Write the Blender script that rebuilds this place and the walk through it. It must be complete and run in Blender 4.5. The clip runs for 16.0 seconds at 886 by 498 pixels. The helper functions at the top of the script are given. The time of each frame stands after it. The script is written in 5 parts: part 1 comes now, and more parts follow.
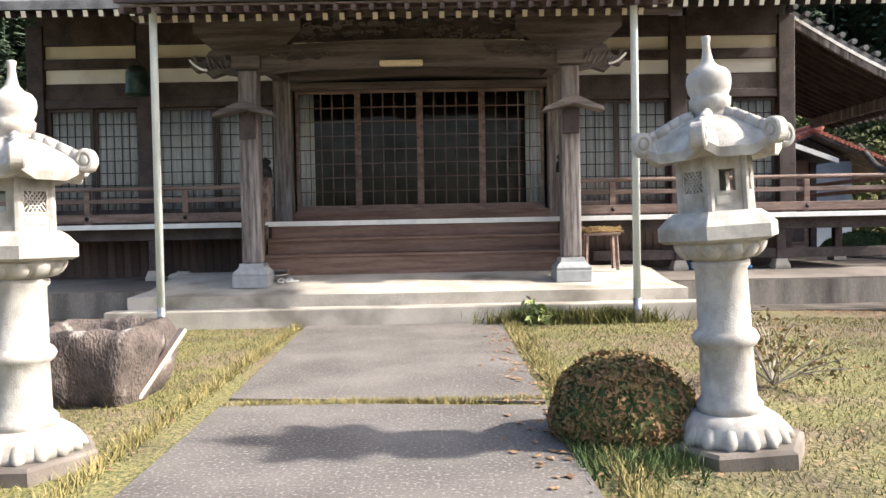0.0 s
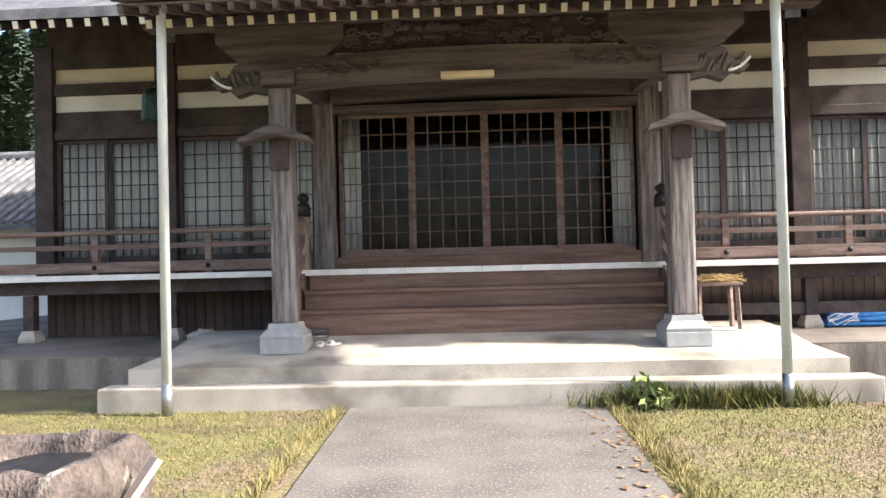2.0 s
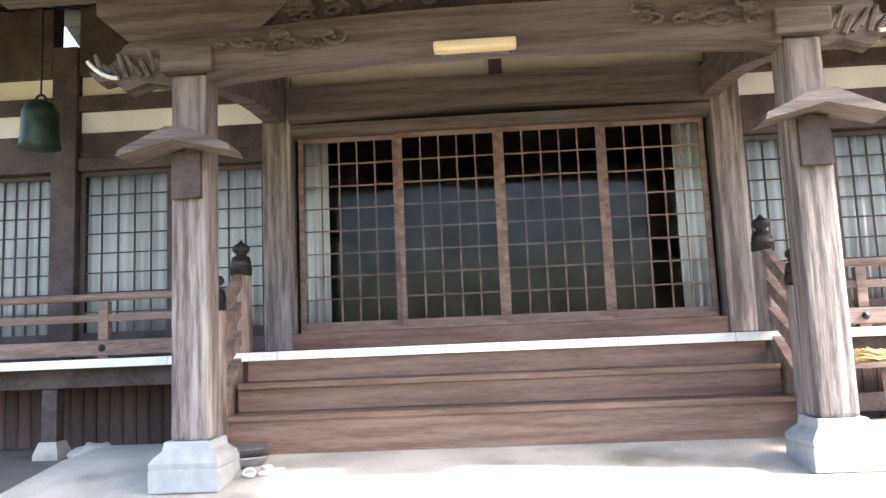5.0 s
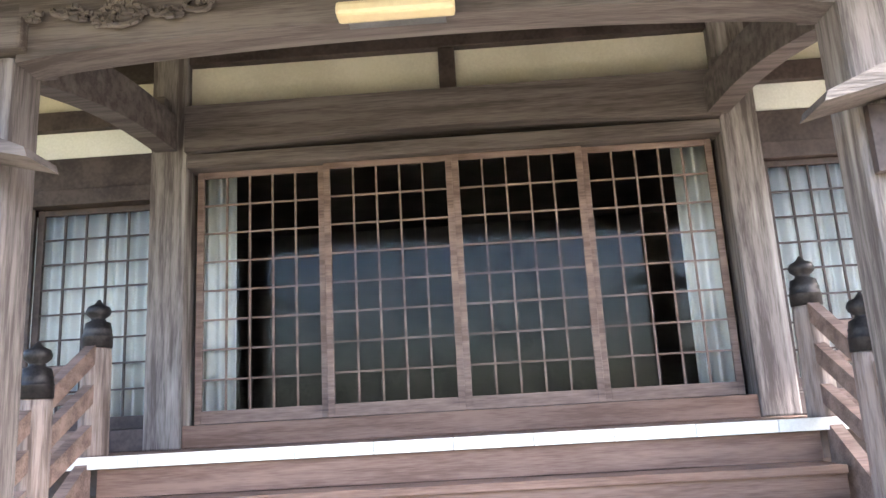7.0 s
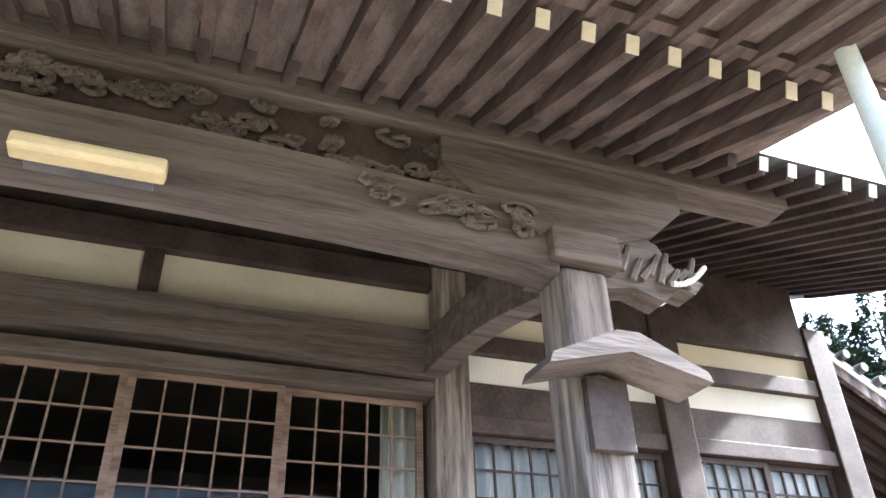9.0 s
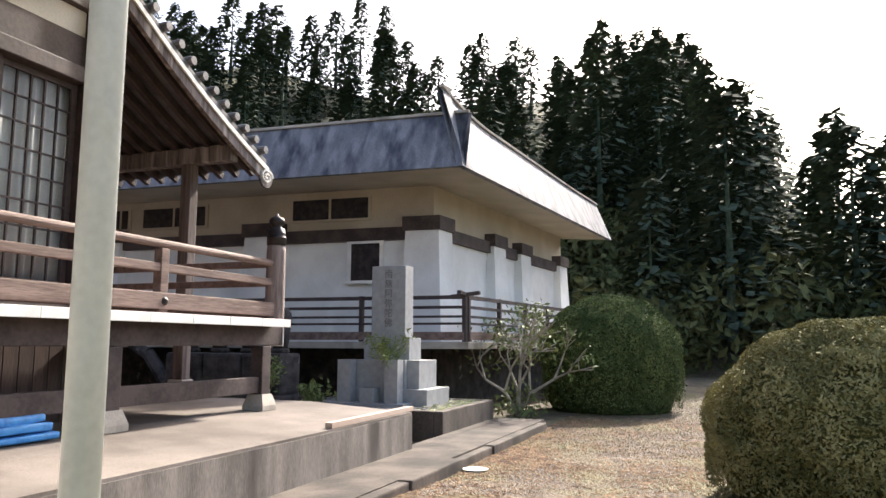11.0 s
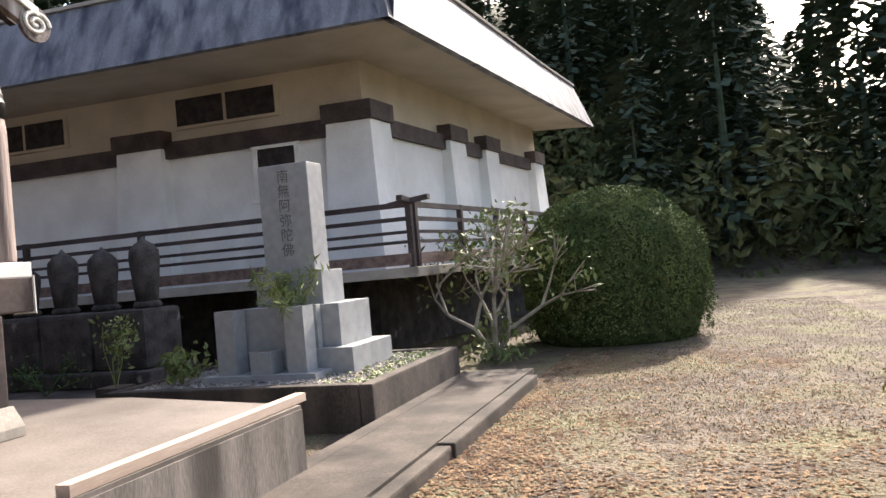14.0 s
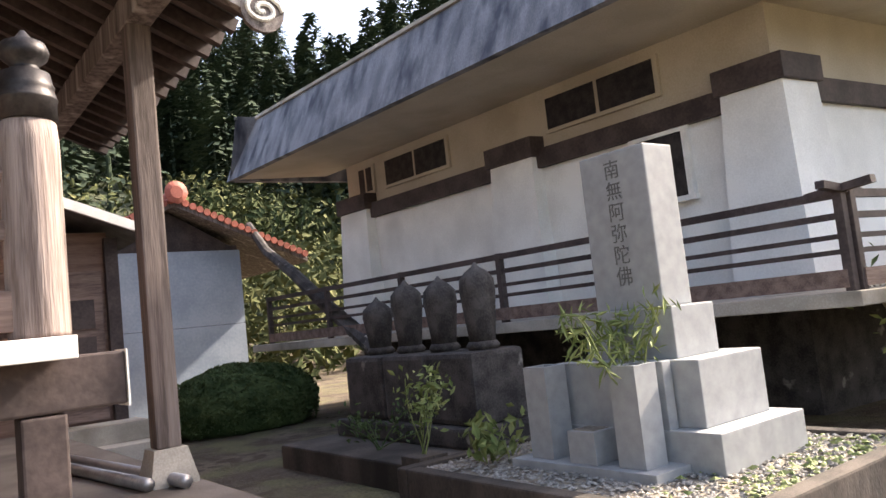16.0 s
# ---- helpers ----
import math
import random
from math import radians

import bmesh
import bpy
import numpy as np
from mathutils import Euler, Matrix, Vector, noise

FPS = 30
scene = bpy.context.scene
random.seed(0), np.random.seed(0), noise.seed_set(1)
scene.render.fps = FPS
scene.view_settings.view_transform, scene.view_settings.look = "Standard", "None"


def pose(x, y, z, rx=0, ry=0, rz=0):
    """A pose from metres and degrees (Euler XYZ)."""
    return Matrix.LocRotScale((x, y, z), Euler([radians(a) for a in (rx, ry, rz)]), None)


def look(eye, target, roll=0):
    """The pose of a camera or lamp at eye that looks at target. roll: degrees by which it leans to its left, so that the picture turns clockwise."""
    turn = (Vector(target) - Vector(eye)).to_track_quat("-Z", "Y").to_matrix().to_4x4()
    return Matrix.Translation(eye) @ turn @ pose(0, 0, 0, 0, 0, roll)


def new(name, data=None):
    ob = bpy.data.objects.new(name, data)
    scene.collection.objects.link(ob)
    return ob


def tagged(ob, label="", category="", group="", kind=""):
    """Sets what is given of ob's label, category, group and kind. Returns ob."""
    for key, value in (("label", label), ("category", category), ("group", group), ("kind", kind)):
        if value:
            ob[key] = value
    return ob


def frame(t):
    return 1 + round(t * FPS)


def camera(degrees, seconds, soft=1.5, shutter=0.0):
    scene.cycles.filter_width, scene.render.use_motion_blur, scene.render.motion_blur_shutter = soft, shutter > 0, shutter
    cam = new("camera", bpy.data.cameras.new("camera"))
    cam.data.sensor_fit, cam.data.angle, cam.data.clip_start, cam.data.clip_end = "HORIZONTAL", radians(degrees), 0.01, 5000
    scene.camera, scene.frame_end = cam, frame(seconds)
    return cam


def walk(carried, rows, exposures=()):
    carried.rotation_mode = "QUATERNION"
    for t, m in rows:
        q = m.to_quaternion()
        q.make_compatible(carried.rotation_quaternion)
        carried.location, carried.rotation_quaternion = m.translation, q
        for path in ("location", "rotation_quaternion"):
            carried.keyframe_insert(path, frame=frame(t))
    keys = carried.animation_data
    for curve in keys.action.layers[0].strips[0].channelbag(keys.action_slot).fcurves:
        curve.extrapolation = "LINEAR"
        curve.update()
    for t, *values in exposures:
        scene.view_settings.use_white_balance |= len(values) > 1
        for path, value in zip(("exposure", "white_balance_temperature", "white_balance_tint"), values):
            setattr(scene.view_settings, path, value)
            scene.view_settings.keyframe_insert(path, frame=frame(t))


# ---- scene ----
cam = camera(60.8, 16.0)

PATH = [
    (0, (0.815, 0.035, 1.176), (0.831, 2.034, 1.125), -1.1),
    (0.5, (0.728, 0.555, 1.199), (0.58, 2.548, 1.122), -3.6),
    (1, (0.707, 1.111, 1.211), (0.483, 3.098, 1.172), -3.0),
    (1.5, (0.462, 1.555, 1.325), (0.305, 3.549, 1.299), -2.8),
    (2, (0.474, 2.157, 1.356), (0.373, 4.154, 1.402), -1.4),
    (2.5, (0.486, 2.739, 1.34), (0.482, 4.737, 1.423), 0.5),
    (3, (0.46, 3.273, 1.333), (0.432, 5.27, 1.432), -4.0),
    (3.2, (0.468, 3.546, 1.363), (0.42, 5.541, 1.488), -4.2),
    (5.3, (0.369, 5.575, 1.377), (0.257, 7.548, 1.684), -2.3),
    (5.5, (0.416, 5.77, 1.422), (0.334, 7.718, 1.866), -2.3),
    (6, (0.408, 6.242, 1.423), (0.373, 8.191, 1.871), -2.0),
    (6.5, (0.526, 6.726, 1.422), (0.545, 8.675, 1.872), -4.2),
    (7, (0.666, 7.129, 1.482), (0.595, 9.08, 1.915), -3.2),
    (7.5, (0.664, 7.481, 1.544), (0.583, 9.258, 2.46), -0.5),
    (8, (0.684, 7.709, 1.604), (0.577, 9.306, 2.803), 1.2),
    (8.2, (0.725, 7.792, 1.617), (0.594, 9.367, 2.841), 4.7),
    (10.3, (1.077, 7.813, 1.346), (2.87, 8.641, 1.659), -4.2),
    (10.5, (1.276, 7.922, 1.356), (3.082, 8.72, 1.676), -1.2),
    (11, (1.822, 7.843, 1.122), (3.681, 8.538, 1.369), 0.2),
    (11.5, (2.662, 8.002, 1.118), (4.627, 8.347, 1.259), -3.4),
    (12, (3.289, 8.165, 1.033), (5.278, 8.318, 1.185), -1.1),
    (12.5, (3.711, 8.312, 1.093), (5.7, 8.511, 1.15), -2.6),
    (13, (4.285, 8.428, 1.119), (6.252, 8.794, 1.128), -4.8),
    (13.5, (4.966, 8.619, 1.131), (6.907, 9.102, 1.143), -4.0),
    (14, (5.493, 8.711, 1.155), (7.386, 9.355, 1.192), -5.1),
    (14.5, (6.173, 8.825, 1.192), (8.004, 9.624, 1.289), -4.8),
    (15, (6.769, 8.9, 1.245), (8.564, 9.77, 1.39), -5.7),
    (15.5, (7.357, 9.086, 1.206), (8.873, 10.378, 1.391), -4.7),
    (16, (7.969, 9.248, 1.278), (9.182, 10.828, 1.457), -6.2),
]
EXPOSURES = [(0, 1.38, 6500, 11), (1.5, 1.6, 6500, 11), (3.2, 1.95, 6500, 11), (5.3, 3.05, 6200, 11), (7.0, 3.4, 5900, 11), (8.2, 3.8, 5100, 10), (10.3, 1.48, 6600, 12), (13.0, 1.5, 6700, 14), (14.5, 1.45, 6900, 14), (16.0, 1.95, 7200, 15)]
walk(cam, [(t, look(eye, target, roll)) for t, eye, target, roll in PATH], EXPOSURES)

# ---- light ----
world = bpy.data.worlds.new("sky")
scene.world = world
world.use_nodes = True
SUN_EL, SUN_AZ = 37.0, 97.5          # elevation, and bearing clockwise from +y
wn = world.node_tree.nodes
sky = wn.new("ShaderNodeTexSky")
sky.sky_type, sky.sun_disc = "NISHITA", False
sky.sun_elevation, sky.sun_rotation = radians(SUN_EL), radians(SUN_AZ)
sky.air_density, sky.dust_density = 1.0, 4.0
wn["Background"].inputs["Strength"].default_value = 0.15
world.node_tree.links.new(sky.outputs[0], wn["Background"].inputs["Color"])
sun_data = bpy.data.lights.new("sun", "SUN")
sun_data.energy, sun_data.angle, sun_data.color = 4.6, radians(2.0), (1.0, 0.94, 0.84)
sun = new("sun", sun_data)
SUN_DIR = Vector((math.sin(radians(SUN_AZ)) * math.cos(radians(SUN_EL)), math.cos(radians(SUN_AZ)) * math.cos(radians(SUN_EL)), math.sin(radians(SUN_EL))))
sun.matrix_world = look(SUN_DIR * 60, (0, 0, 0))

# ---- materials ----
MATS = {}


def material(name, a, b, rough=0.8, scale=6.0, fine=60.0, bump=0.2, metal=0.0, stretch=(1, 1, 1), third=None, spread=(0.35, 0.65), vary=0.0, spec=0.4, bumpdist=0.01):
    """Two colours mixed by coarse noise, fine grain on top, and relief; third: a stain colour in larger patches."""
    m = bpy.data.materials.new(name)
    m.use_nodes = True
    n, l = m.node_tree.nodes, m.node_tree.links
    bs = n["Principled BSDF"]
    tc = n.new("ShaderNodeTexCoord")
    mp = n.new("ShaderNodeMapping")
    mp.inputs["Scale"].default_value = stretch
    l.new(tc.outputs["Object"], mp.inputs[0])
    big, small = n.new("ShaderNodeTexNoise"), n.new("ShaderNodeTexNoise")
    big.inputs["Scale"].default_value, big.inputs["Detail"].default_value = scale, 5
    small.inputs["Scale"].default_value, small.inputs["Detail"].default_value = fine, 3
    l.new(mp.outputs[0], big.inputs["Vector"]), l.new(mp.outputs[0], small.inputs["Vector"])
    add = n.new("ShaderNodeMath")
    add.operation = "MULTIPLY_ADD"
    l.new(small.outputs[0], add.inputs[0])
    add.inputs[1].default_value = 0.5
    l.new(big.outputs[0], add.inputs[2])
    ramp = n.new("ShaderNodeMapRange")
    ramp.inputs["From Min"].default_value, ramp.inputs["From Max"].default_value = spread[0] + 0.25, spread[1] + 0.25
    l.new(add.outputs[0], ramp.inputs["Value"])
    mix = n.new("ShaderNodeMix")
    mix.data_type = "RGBA"
    mix.inputs[6].default_value, mix.inputs[7].default_value = (*a, 1), (*b, 1)
    l.new(ramp.outputs[0], mix.inputs[0])
    out = mix.outputs[2]
    if third:
        st = n.new("ShaderNodeTexNoise")
        st.inputs["Scale"].default_value, st.inputs["Detail"].default_value = third[1], 6
        l.new(mp.outputs[0], st.inputs["Vector"])
        r2 = n.new("ShaderNodeMapRange")
        r2.inputs["From Min"].default_value, r2.inputs["From Max"].default_value = third[2], third[3]
        l.new(st.outputs[0], r2.inputs["Value"])
        mx = n.new("ShaderNodeMix")
        mx.data_type = "RGBA"
        mx.inputs[7].default_value = (*third[0], 1)
        l.new(out, mx.inputs[6]), l.new(r2.outputs[0], mx.inputs[0])
        out = mx.outputs[2]
    if vary:
        oi = n.new("ShaderNodeObjectInfo")
        mr = n.new("ShaderNodeMapRange")
        mr.inputs["To Min"].default_value, mr.inputs["To Max"].default_value = 1 - vary, 1 + vary
        l.new(oi.outputs["Random"], mr.inputs["Value"])
        hs = n.new("ShaderNodeHueSaturation")
        l.new(mr.outputs[0], hs.inputs["Value"]), l.new(out, hs.inputs["Color"])
        out = hs.outputs[0]
    l.new(out, bs.inputs["Base Color"])
    bs.inputs["Roughness"].default_value, bs.inputs["Metallic"].default_value = rough, metal
    bs.inputs["Specular IOR Level"].default_value = spec
    if bump:
        bp = n.new("ShaderNodeBump")
        bp.inputs["Strength"].default_value, bp.inputs["Distance"].default_value = bump, bumpdist
        l.new(add.outputs[0], bp.inputs["Height"]), l.new(bp.outputs[0], bs.inputs["Normal"])
    MATS[name] = m
    return m


CONCRETE = material("concrete", (0.34, 0.31, 0.265), (0.5, 0.46, 0.4), 0.9, 1.6, 70, 0.3, third=((0.19, 0.17, 0.14), 1.3, 0.52, 0.7))
# old concrete, its tone halved to carry the shade on the drain slab
CONCRETE_OLD = material("dim_weathered_concrete", (0.045, 0.038, 0.032), (0.11, 0.09, 0.075), 0.92, 2.5, 60, 0.5, third=((0.022, 0.018, 0.015), 1.3, 0.48, 0.68), stretch=(1, 1, 0.5))
ASPHALT = material("path_aggregate", (0.075, 0.067, 0.062), (0.15, 0.136, 0.126), 0.95, 1.3, 55, 0.5, spread=(0.3, 0.7), third=((0.24, 0.222, 0.206), 48, 0.55, 0.68))
WOOD_DARK = material("dark_wood", (0.032, 0.022, 0.021), (0.075, 0.055, 0.052), 0.65, 3, 30, 0.25)
WOOD_GREY = material("weathered_wood", (0.085, 0.07, 0.066), (0.23, 0.2, 0.19), 0.85, 4, 26, 0.35, stretch=(5, 5, 0.35), third=((0.42, 0.39, 0.37), 1.5, 0.56, 0.7))
WOOD_BEAM = material("weathered_beam", (0.07, 0.056, 0.053), (0.15, 0.125, 0.118), 0.8, 3, 24, 0.35, stretch=(0.3, 5, 5), third=((0.22, 0.19, 0.18), 1.2, 0.58, 0.8))
WOOD_POST = material("post_wood", (0.075, 0.058, 0.052), (0.17, 0.135, 0.122), 0.85, 4, 26, 0.4, stretch=(5, 5, 0.3), third=((0.26, 0.22, 0.2), 1.5, 0.58, 0.72))
NEWEL = material("newel_wood", (0.13, 0.098, 0.088), (0.29, 0.235, 0.215), 0.85, 5, 28, 0.6, stretch=(5, 5, 0.3), third=((0.07, 0.05, 0.045), 3.0, 0.6, 0.7))
WOOD_BROWN = material("brown_wood", (0.13, 0.075, 0.055), (0.22, 0.14, 0.11), 0.7, 3, 24, 0.25, stretch=(0.35, 5, 5), vary=0.12)
WOOD_RAIL = material("rail_wood", (0.12, 0.08, 0.066), (0.24, 0.17, 0.145), 0.75, 3, 24, 0.3, stretch=(0.4, 4, 4))
PLASTER = material("white_plaster", (0.66, 0.66, 0.64), (0.8, 0.8, 0.78), 0.85, 1.5, 50, 0.1, third=((0.5, 0.5, 0.49), 0.8, 0.6, 0.85))
CREAM = material("cream_plaster", (0.6, 0.55, 0.45), (0.7, 0.65, 0.54), 0.85, 1.5, 50, 0.08)
BEIGE = material("beige_render", (0.4, 0.35, 0.28), (0.5, 0.45, 0.37), 0.9, 1.2, 50, 0.15)
WHITE_PAINT = material("white_paint", (0.7, 0.69, 0.66), (0.84, 0.83, 0.8), 0.7, 5, 60, 0.1)
FASCIA = material("stained_fascia", (0.13, 0.135, 0.155), (0.25, 0.255, 0.28), 0.7, 1.5, 30, 0.15, stretch=(2.5, 2.5, 0.3), third=((0.05, 0.055, 0.075), 1.4, 0.48, 0.66))
POLE = material("pole_paint", (0.52, 0.56, 0.56), (0.62, 0.66, 0.66), 0.45, 3, 40, 0.05)
GRANITE = material("pale_granite", (0.3, 0.285, 0.262), (0.42, 0.405, 0.38), 0.9, 9, 120, 0.5, third=((0.17, 0.155, 0.125), 3.0, 0.54, 0.74))
GRANITE_GREY = material("grey_granite", (0.26, 0.27, 0.275), (0.36, 0.37, 0.375), 0.6, 12, 240, 0.1, spread=(0.25, 0.75))
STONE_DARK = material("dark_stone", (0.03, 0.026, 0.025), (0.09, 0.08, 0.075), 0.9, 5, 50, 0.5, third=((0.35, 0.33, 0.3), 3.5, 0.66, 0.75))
ROCK = material("rough_rock", (0.042, 0.034, 0.031), (0.125, 0.1, 0.09), 0.95, 3.5, 30, 0.9, third=((0.33, 0.3, 0.27), 2.5, 0.6, 0.68), bumpdist=0.04)
IRON = material("black_iron", (0.02, 0.018, 0.02), (0.05, 0.045, 0.045), 0.5, 8, 60, 0.15, metal=0.6)
BRONZE = material("bronze", (0.03, 0.05, 0.04), (0.07, 0.1, 0.08), 0.5, 8, 60, 0.2, metal=0.7)
TILE = material("roof_tile", (0.07, 0.07, 0.075), (0.16, 0.16, 0.165), 0.6, 4, 40, 0.2, vary=0.15)
REDTILE = material("red_tile", (0.28, 0.07, 0.05), (0.4, 0.13, 0.09), 0.6, 4, 40, 0.2, vary=0.2)
SOIL = material("gravel_soil", (0.12, 0.1, 0.08), (0.3, 0.26, 0.2), 0.95, 8, 90, 0.6)
LEAF_HEDGE = material("hedge_leaf", (0.16, 0.148, 0.055), (0.32, 0.285, 0.125), 0.8, 2, 8, 0.0, spec=0.15)
LEAF_DARK = material("dark_leaf", (0.035, 0.06, 0.02), (0.085, 0.12, 0.045), 0.75, 2, 8, 0.0, spec=0.2)
LEAF_BUSH = material("bush_leaf", (0.1, 0.1, 0.035), (0.25, 0.145, 0.075), 0.7, 14, 40, 0.0, spec=0.2)
LEAF_PALE = material("pale_leaf", (0.11, 0.15, 0.045), (0.23, 0.26, 0.1), 0.65, 3, 12, 0.0, spec=0.25)
CONIFER = material("conifer", (0.034, 0.052, 0.036), (0.085, 0.11, 0.075), 0.9, 0.5, 4, 0.0, spec=0.05)
WOODLAND = material("woodland", (0.045, 0.06, 0.025), (0.12, 0.12, 0.05), 0.85, 0.25, 2, 0.0, spec=0.1)
BARK = material("pale_bark", (0.22, 0.19, 0.15), (0.42, 0.38, 0.32), 0.9, 8, 50, 0.4)
GRASS = material("grass", (0.08, 0.09, 0.03), (0.17, 0.155, 0.06), 0.8, 3, 20, 0.0, spec=0.15)
STRAW = material("straw", (0.3, 0.2, 0.08), (0.45, 0.32, 0.15), 0.9, 6, 60, 0.3)
TARP = material("blue_tarp", (0.02, 0.14, 0.4), (0.05, 0.26, 0.6), 0.45, 5, 30, 0.3)
CURTAIN = material("curtain", (0.52, 0.52, 0.51), (0.64, 0.64, 0.63), 0.9, 2, 40, 0.05)
PALE_BOARD = material("pale_board", (0.13, 0.1, 0.09), (0.23, 0.185, 0.168), 0.8, 3, 24, 0.2, stretch=(5, 0.35, 5))
LEAF_MID = material("mid_leaf", (0.06, 0.09, 0.03), (0.14, 0.17, 0.06), 0.8, 2, 8, 0.0, spec=0.15)
WOOD_RAFTER = material("rafter_wood", (0.06, 0.042, 0.04), (0.13, 0.095, 0.088), 0.8, 3, 24, 0.2, stretch=(5, 0.35, 5), vary=0.15)
# stained concrete with the apron's roof shade worked into a lower tone
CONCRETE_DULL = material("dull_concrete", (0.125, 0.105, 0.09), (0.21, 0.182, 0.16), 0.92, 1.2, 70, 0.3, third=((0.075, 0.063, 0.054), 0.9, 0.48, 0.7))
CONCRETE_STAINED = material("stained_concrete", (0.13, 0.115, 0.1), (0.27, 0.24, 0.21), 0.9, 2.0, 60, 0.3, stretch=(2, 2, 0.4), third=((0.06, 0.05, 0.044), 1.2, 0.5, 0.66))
CARVED_SHADE = material("carved_shadow", (0.1, 0.1, 0.1), (0.15, 0.15, 0.15), 0.9, 20, 60, 0.1)
WOOD_SKIRT = material("skirt_wood", (0.05, 0.03, 0.026), (0.1, 0.065, 0.056), 0.75, 3, 30, 0.25, stretch=(5, 5, 0.4), vary=0.3)
# cores: leaf colours darkened to stand for shade deep in the hedge
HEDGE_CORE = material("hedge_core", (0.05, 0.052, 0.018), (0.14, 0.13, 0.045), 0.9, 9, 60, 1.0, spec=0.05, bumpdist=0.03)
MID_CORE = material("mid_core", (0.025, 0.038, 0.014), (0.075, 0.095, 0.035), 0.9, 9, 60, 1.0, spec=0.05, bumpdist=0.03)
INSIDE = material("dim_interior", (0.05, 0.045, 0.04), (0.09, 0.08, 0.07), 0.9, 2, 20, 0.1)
LAMP_SHADE = material("lamp_cover", (0.62, 0.5, 0.3), (0.7, 0.58, 0.36), 0.4, 3, 30, 0.0)
STEEL = material("steel", (0.3, 0.3, 0.31), (0.42, 0.42, 0.43), 0.4, 5, 50, 0.1, metal=0.8)
METAL_SHEET = material("blue_grey_sheet", (0.26, 0.32, 0.4), (0.36, 0.42, 0.5), 0.6, 1.5, 20, 0.1)
PLANK = material("fresh_plank", (0.42, 0.32, 0.25), (0.55, 0.44, 0.36), 0.7, 3, 30, 0.2, stretch=(0.4, 5, 5))
LEAF_FALLEN = material("fallen_leaf", (0.13, 0.075, 0.045), (0.33, 0.22, 0.13), 0.85, 6, 30, 0.0, spec=0.1)

GLASS = bpy.data.materials.new("glass")
GLASS.use_nodes = True
gn, gl = GLASS.node_tree.nodes, GLASS.node_tree.links
gn.remove(gn["Principled BSDF"])
g_tr, g_gl, g_mix, g_fr = gn.new("ShaderNodeBsdfTransparent"), gn.new("ShaderNodeBsdfGlossy"), gn.new("ShaderNodeMixShader"), gn.new("ShaderNodeFresnel")
g_tr.inputs[0].default_value = (0.95, 0.96, 0.96, 1)
g_gl.inputs["Roughness"].default_value = 0.04
g_fr.inputs["IOR"].default_value = 1.22
gl.new(g_fr.outputs[0], g_mix.inputs[0]), gl.new(g_tr.outputs[0], g_mix.inputs[1]), gl.new(g_gl.outputs[0], g_mix.inputs[2])
gl.new(g_mix.outputs[0], gn["Material Output"].inputs[0])

# the ground: short grass round the path, drier soil and litter further along
GROUND = bpy.data.materials.new("ground")
GROUND.use_nodes = True
n, l = GROUND.node_tree.nodes, GROUND.node_tree.links
bs = n["Principled BSDF"]
bs.inputs["Roughness"].default_value = 0.95
tc = n.new("ShaderNodeTexCoord")


def noise_node(scale, detail):
    t = n.new("ShaderNodeTexNoise")
    t.inputs["Scale"].default_value, t.inputs["Detail"].default_value = scale, detail
    l.new(tc.outputs["Object"], t.inputs["Vector"])
    return t


def ranged(src, lo, hi, to=(0.0, 1.0)):
    r = n.new("ShaderNodeMapRange")
    for key, v in zip(("From Min", "From Max", "To Min", "To Max"), (lo, hi, *to)):
        r.inputs[key].default_value = v
    l.new(src, r.inputs["Value"])
    return r.outputs[0]


def blend(fac, a, b):
    x = n.new("ShaderNodeMix")
    x.data_type = "RGBA"
    l.new(fac, x.inputs[0])
    for k, v in ((6, a), (7, b)):
        if isinstance(v, tuple):
            x.inputs[k].default_value = (*v, 1)
        else:
            l.new(v, x.inputs[k])
    return x.outputs[2]


nz1, nz2, nz3 = noise_node(1.3, 6), noise_node(35, 4), noise_node(150, 3)
green = blend(ranged(nz2.outputs[0], 0.35, 0.65), (0.09, 0.095, 0.03), (0.22, 0.19, 0.075))
dry = blend(ranged(nz2.outputs[0], 0.35, 0.65), (0.05, 0.037, 0.025), (0.135, 0.104, 0.072))
pale = ranged(noise_node(0.7, 5).outputs[0], 0.45, 0.62)
dry = blend(pale, dry, (0.165, 0.13, 0.094))
dry = blend(ranged(noise_node(5, 8).outputs[0], 0.47, 0.58), dry, (0.06, 0.042, 0.028))
dry = blend(ranged(nz3.outputs[0], 0.5, 0.62), dry, (0.075, 0.052, 0.032))
grassy = blend(ranged(nz2.outputs[0], 0.35, 0.65), (0.085, 0.08, 0.035), (0.17, 0.15, 0.075))
sx = n.new("ShaderNodeSeparateXYZ")
l.new(tc.outputs["Object"], sx.inputs[0])
wob = n.new("ShaderNodeMath")
wob.operation = "MULTIPLY_ADD"
l.new(nz1.outputs[0], wob.inputs[0])
wob.inputs[1].default_value = 3.5
l.new(sx.outputs[0], wob.inputs[2])
far_along = ranged(wob.outputs[0], 6.3, 8.2)
patchy = blend(ranged(nz1.outputs[0], 0.5, 0.72), green, dry)
bare = ranged(noise_node(0.55, 7).outputs[0], 0.5, 0.6)
patchy = blend(bare, patchy, blend(ranged(nz2.outputs[0], 0.35, 0.65), (0.1, 0.07, 0.045), (0.24, 0.18, 0.12)))
yard = blend(far_along, patchy, blend(ranged(nz1.outputs[0], 0.47, 0.64), dry, grassy))
